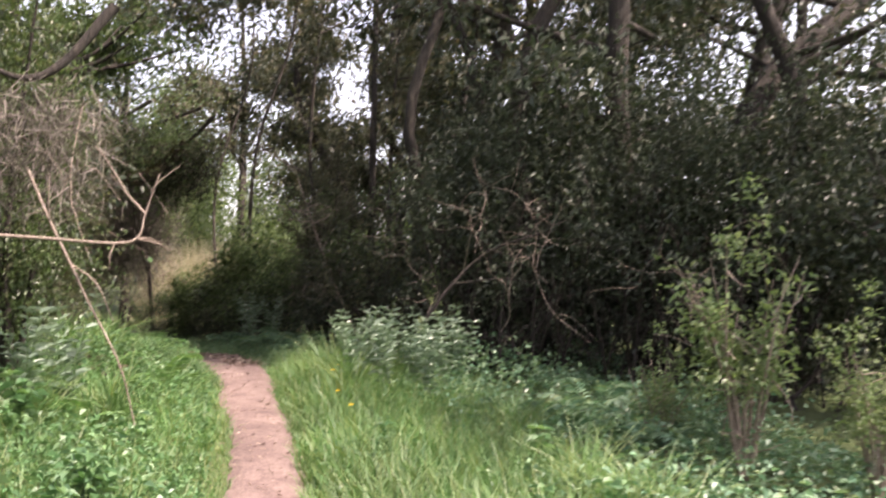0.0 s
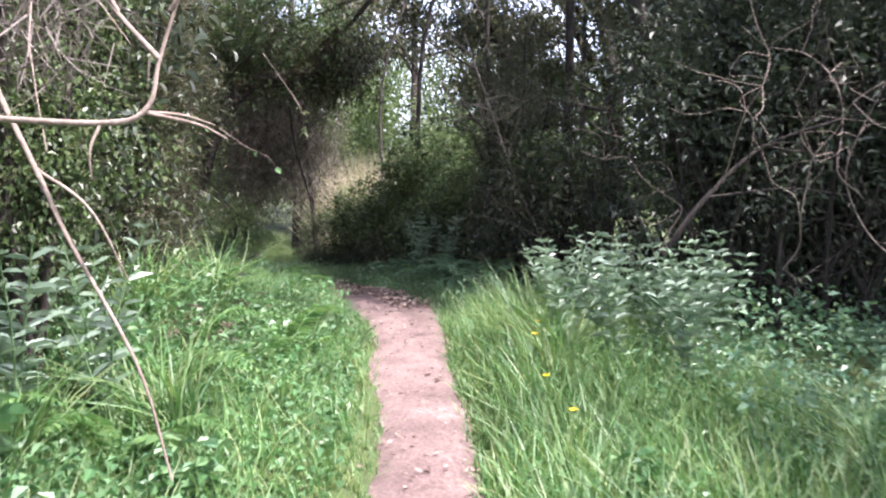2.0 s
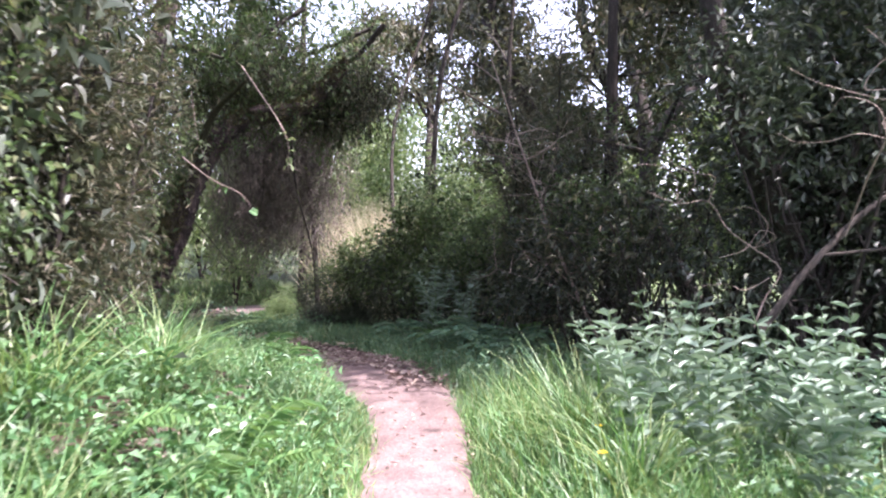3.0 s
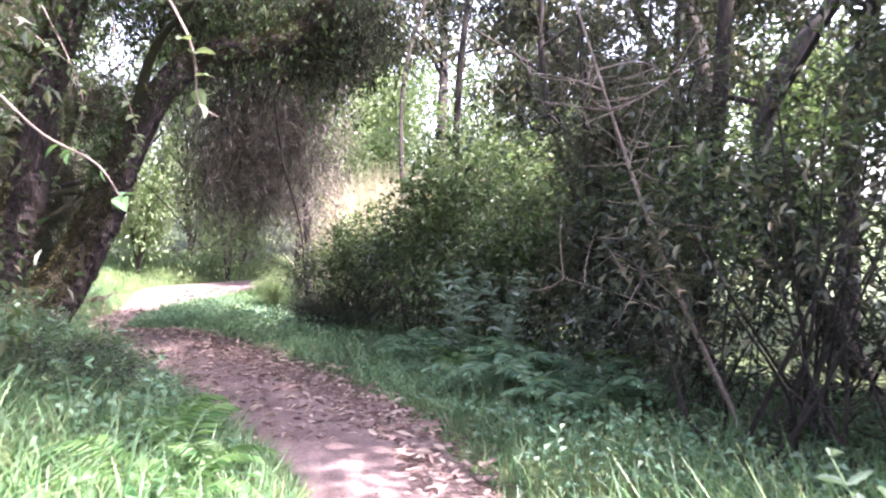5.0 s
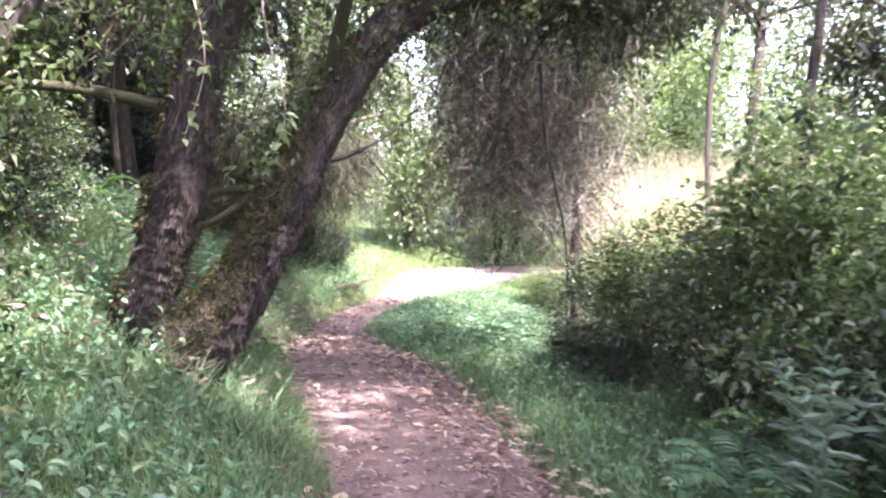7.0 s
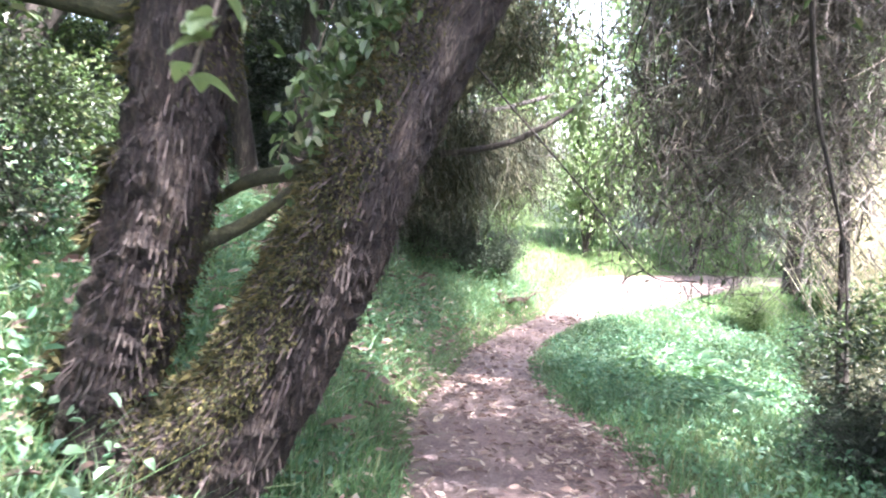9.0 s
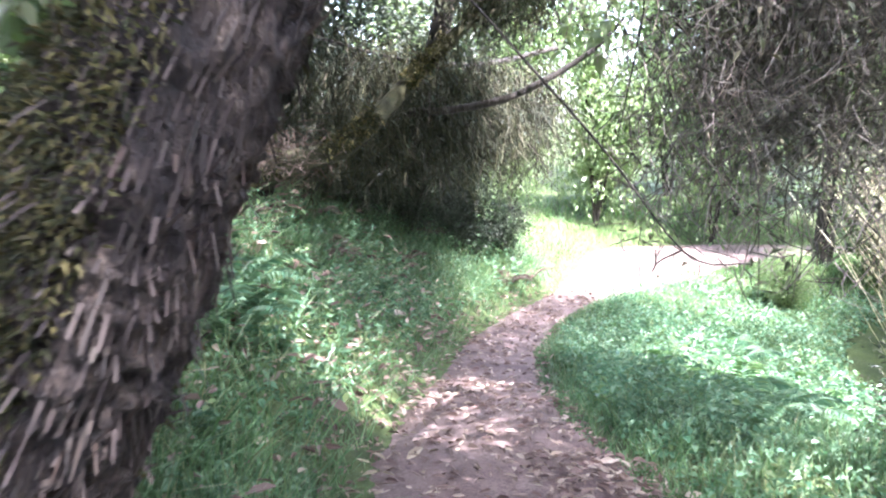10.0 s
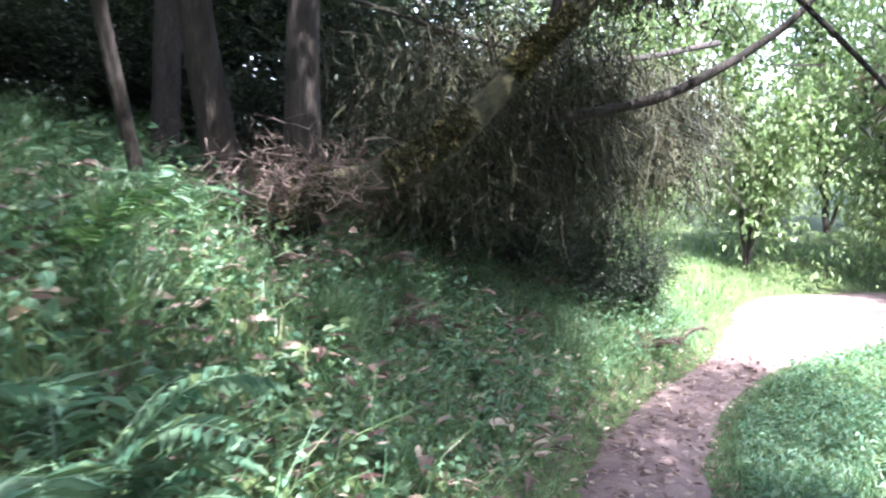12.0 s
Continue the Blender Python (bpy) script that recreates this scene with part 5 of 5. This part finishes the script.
def curly_twig(at, height, label):
    """A crooked bare branch that twists upwards and forks."""
    p = [np.array(at, float)]
    way = np.array([0.0, 0.0, 1.0])
    for _ in range(7):
        way = unit(way + rng.normal(0, 0.55, 3) * [1, 0.6, 0.7] + [0, 0, 0.12])
        p.append(p[-1] + way * height / 7)
    lines = [(p, 0.0055)]
    for j in rng.integers(2, 7, 6):
        q, w = [p[j]], unit(rng.normal(0, 1, 3) + [0, -0.3, 0.2])
        for _ in range(4):
            w = unit(w + rng.normal(0, 0.6, 3))
            q.append(q[-1] + w * height * 0.11)
        lines.append((q, 0.0028))
    return dead_branch(label, lines, DEADWOOD, "crooked_branch")


for x, y, z, h in [(0.6, 8.95, 0.9, 1.5), (1.5, 8.8, 0.8, 1.7), (2.1, 8.6, 0.9, 1.4), (2.7, 8.4, 0.7, 1.9), (-0.2, 9.2, 1.0, 1.3), (1.1, 9.0, 1.4, 1.6), (3.2, 8.1, 0.8, 1.6), (0.2, 8.9, 1.5, 1.4), (-1.35, 12.3, 0.5, 1.6), (-2.2, 13.1, 0.5, 1.4), (-3.3, 14.3, 0.4, 1.2)]:
    curly_twig((x, y, z), h, "crooked pale bare branch twisting up in front of the dark hedge")

# mossy leaning trunk and its broken stump on the bank
mt = thing("mossy_log", (-10.5, 16.4, gz(-10.5, 16.4)), "broken mossy trunk leaning out from the shaded bank", "log")
o = np.array((-10.5, 16.4, gz(-10.5, 16.4)))
log_chunk, log_out = ridged([np.array(p) - o for p in [(-11.4, 16.3, 0.9), (-10.7, 16.5, 1.35), (-10.4, 17.1, 1.6), (-10.36, 17.7, 2.08), (-10.39, 18.2, 2.47), (-10.3, 19.2, 3.3)]], [0.13, 0.11, 0.085, 0.07, 0.06, 0.04], 24, 90, 9, 30, 0.35)
part("trunk", [log_chunk], MOSS, mt, smooth=True)
moss_on(log_chunk, log_out, (0.2, -0.5, 0.8), 7000, mt, 0.045)
part("limb", [tube([np.array(p) - o for p in [(-10.9, 18.3, 1.9), (-10.57, 18.72, 1.97), (-10.22, 19.19, 2.14), (-9.84, 19.73, 2.54), (-9.6, 20.0, 2.9)]], [0.05, 0.04, 0.035, 0.03, 0.015], 8, 0.1, 24)], BARK, mt, "dark bare limb", True)
q = np.array([(-10.6, 16.5, 1.5)]) - o + rng.normal(0, 1, (900, 3)) * [0.18, 0.3, 0.12]
part("frond_mass", [blades(q, rng.normal(0, 0.8, (900, 3)) - [0, 0, 0.6], 0.15, 0.007, 0.9)], FROND_DEAD, mt, "withered brown fronds", kind="stuff")

# sapling in the sun on the verge
sap = shrub("sapling", "young bush with bright yellow-green leaves over bare brown twigs", LIGHT_LEAF, 1.85, 0.6, 1700, 0.055, stems=11, bark=DEADWOOD, clump=0.1, low=0.38, fine=True)
sap.matrix_world = pose(2.05, 5.9, gz(2.05, 5.9) - 0.02)
copy_thing(sap, pose(2.75, 5.5, gz(2.75, 5.5) - 0.02, 0, 0, 130) @ Matrix.Scale(0.68, 4))
copy_thing(sap, pose(1.6, 6.3, gz(1.6, 6.3) - 0.02, 0, 0, 220) @ Matrix.Scale(0.5, 4))


# ---- hanging twigs with leaves ----
def broad_leaf(ln, width, way):
    """One broad pointed leaf: a curved blade, creased along its midrib and drooping to the tip."""
    d = unit(np.asarray(way, float))
    side = unit(np.cross(d, UP + rng.normal(0, 0.3, 3)))
    up = np.cross(side, d)
    u, w = np.linspace(0, 1, 8), np.linspace(-1, 1, 5)
    half = 0.5 * width * np.sin(np.pi * u ** 0.75) ** 0.8
    v = (d * (u * ln)[:, None])[:, None] + side * (half[:, None] * w[None])[..., None] + up * (0.22 * width * np.abs(w)[None] * np.sin(np.pi * u)[:, None] - 0.3 * ln * (u ** 2)[:, None])[..., None]
    i, j = np.meshgrid(np.arange(7), np.arange(4), indexing="ij")
    return v.reshape(-1, 3), np.stack([i * 5 + j, i * 5 + j + 1, (i + 1) * 5 + j + 1, (i + 1) * 5 + j], -1).reshape(-1, 4)


def leafy_twig(label, line, n, size, material, r=0.005, spread=0.08, aspect=0.6):
    p0 = np.array(line[0])
    ob = thing("leafy_twig", p0, label, "twig", "hanging twigs")
    pp = [np.array(p) - p0 for p in line]
    part("stalk", [tube(pp, [r, r * 0.5], 5, 0.0, 16)], DEADWOOD, ob, smooth=True)
    q = smooth_line(pp, 40)[rng.integers(14, 40, n)]
    for a in q:
        ln = size * rng.uniform(0.7, 1.25)
        v, f = broad_leaf(ln, ln * aspect, rng.normal(0, 1, 3) * [1, 1, 0.5] - [0, 0, 0.35])
        part("leaf", [(v + a, f)], material, ob, smooth=True)
    return ob


leafy_twig("thin twig with pale rounded leaves over the path edge", [(-3.3, 9.3, 2.6), (-2.92, 9.08, 2.15), (-2.88, 9.07, 1.95), (-2.82, 9.08, 1.9)], 7, 0.06, LIGHT_LEAF, 0.005)
leafy_twig("hanging twig with bright leaves below the leaning tree", [(-5.2, 12.1, 3.0), (-5.06, 11.97, 2.54), (-4.96, 12.01, 2.15), (-5.0, 11.97, 1.92)], 26, 0.06, LIGHT_LEAF)
leafy_twig("hanging twig with small pale leaves below the leaning tree", [(-5.6, 11.9, 3.0), (-5.35, 11.85, 2.6), (-5.22, 11.8, 2.3), (-5.28, 11.75, 2.0)], 16, 0.05, LIGHT_LEAF)
leafy_twig("ivy trailing on the leaning stem", [(-6.25, 13.3, 2.6), (-6.4, 13.26, 2.15), (-6.48, 13.2, 1.9), (-6.5, 13.15, 1.65)], 18, 0.07, LIGHT_LEAF)
leafy_twig("drooping twig with bright leaves over the path", [(-7.4, 16.6, 3.3), (-7.3, 16.3, 2.8), (-7.22, 16.15, 2.35), (-7.3, 16.2, 2.1)], 30, 0.09, LIGHT_LEAF)
leafy_twig("drooping twig with bright leaves beside the path", [(-7.9, 17.0, 3.3), (-7.8, 16.7, 2.8), (-7.7, 16.5, 2.4), (-7.75, 16.5, 2.2)], 26, 0.09, LIGHT_LEAF)
leafy_twig("overhanging twig with pale leaves on the inside of the bend", [(-5.0, 10.4, 2.9), (-4.6, 10.3, 2.6), (-4.27, 10.28, 2.35), (-4.0, 10.2, 2.2)], 26, 0.06, LIGHT_LEAF)
leafy_twig("low twig with broad ivy leaves", [(-3.6, 9.1, 2.0), (-3.35, 9.0, 1.85), (-3.15, 8.97, 1.76), (-3.05, 8.95, 1.65)], 7, 0.06, HERB)

# dead twiggy tree standing in the hedge
def bare_tree(at, height, label, wood=None, lean=0.35):
    wood = wood or DEADWOOD
    ob = thing("dead_tree", (at[0], at[1], gz(*at)), label, "tree")
    top = np.array([lean, 0.1, height])
    line = [np.array([0, 0, -0.1]), top * 0.4 + [-0.1, 0.05, 0], top]
    part("trunk", [tube(line, [0.018, 0.014, 0.005], 7, 0.06, 14)], wood, ob, smooth=True)
    q = smooth_line(line, 30)
    for _ in range(16):
        a = q[rng.integers(8, 28)]
        az = rng.uniform(0, 6.28)
        e = a + np.array([np.cos(az), np.sin(az), rng.uniform(-0.2, 0.8)]) * rng.uniform(0.35, 0.8)
        m = (a + e) / 2 + rng.normal(0, 0.06, 3)
        limb = part("limb", [tube([a, m, e], [0.007, 0.002], 5, 0.0, 8)], wood, ob, smooth=True)
        tw = []
        for _ in range(6):
            s0 = smooth_line([a, m, e], 10)[rng.integers(3, 10)]
            e0 = s0 + rng.normal(0, 0.16, 3)
            tw.append(tube([s0, (s0 + e0) / 2 + rng.normal(0, 0.02, 3), e0], [0.004, 0.0015], 3, seg=4))
        part("twig_tangle", tw, wood, limb, kind="stuff")
    return ob


bare_tree((-1.0, 11.7), 2.7, "dead brown twiggy tree leaning bare out of the hedge", lean=-1.1)
bare_tree((-2.0, 14.0), 2.6, "bare dead sapling caught in the hedge")
bare_tree((2.0, 9.2), 2.8, "bare twiggy dead tree in front of the evergreens", BARK, 0.7)
bare_tree((0.6, 9.1), 2.2, "thin bare dead sapling in front of the evergreens", BARK)


# single large dead leaves lying on the bank and beside the path
for y0, y1, d0, d1, side, n in ((13.8, 17.5, 0.3, 2.6, 1, 60), (11.5, 16.0, -0.5, 0.3, 1, 50), (11.0, 15.5, -0.5, 0.2, -1, 50)):
    p, _ = strewn(n, y0, y1, d0, d1, side)
    for q in p:
        ln = rng.uniform(0.06, 0.14)
        base = float(q[2]) + (0.05 if d0 > 0 else 0.03)
        shape = leaves([(0, 0, 0)], [(1, 0, 0.15)], ln, ln * rng.uniform(0.2, 0.4), 0.2, True)
        leaf_ob = new("fallen_leaf", mesh_of("fallen_leaf", [shape], PALE_DEAD))
        leaf_ob.matrix_world = pose(float(q[0]), float(q[1]), base, rng.uniform(-25, 25), rng.uniform(-20, 20), rng.uniform(0, 360))
        tagged(leaf_ob, "pale curled dead leaf lying on the ground", "leaf", "fallen leaves")
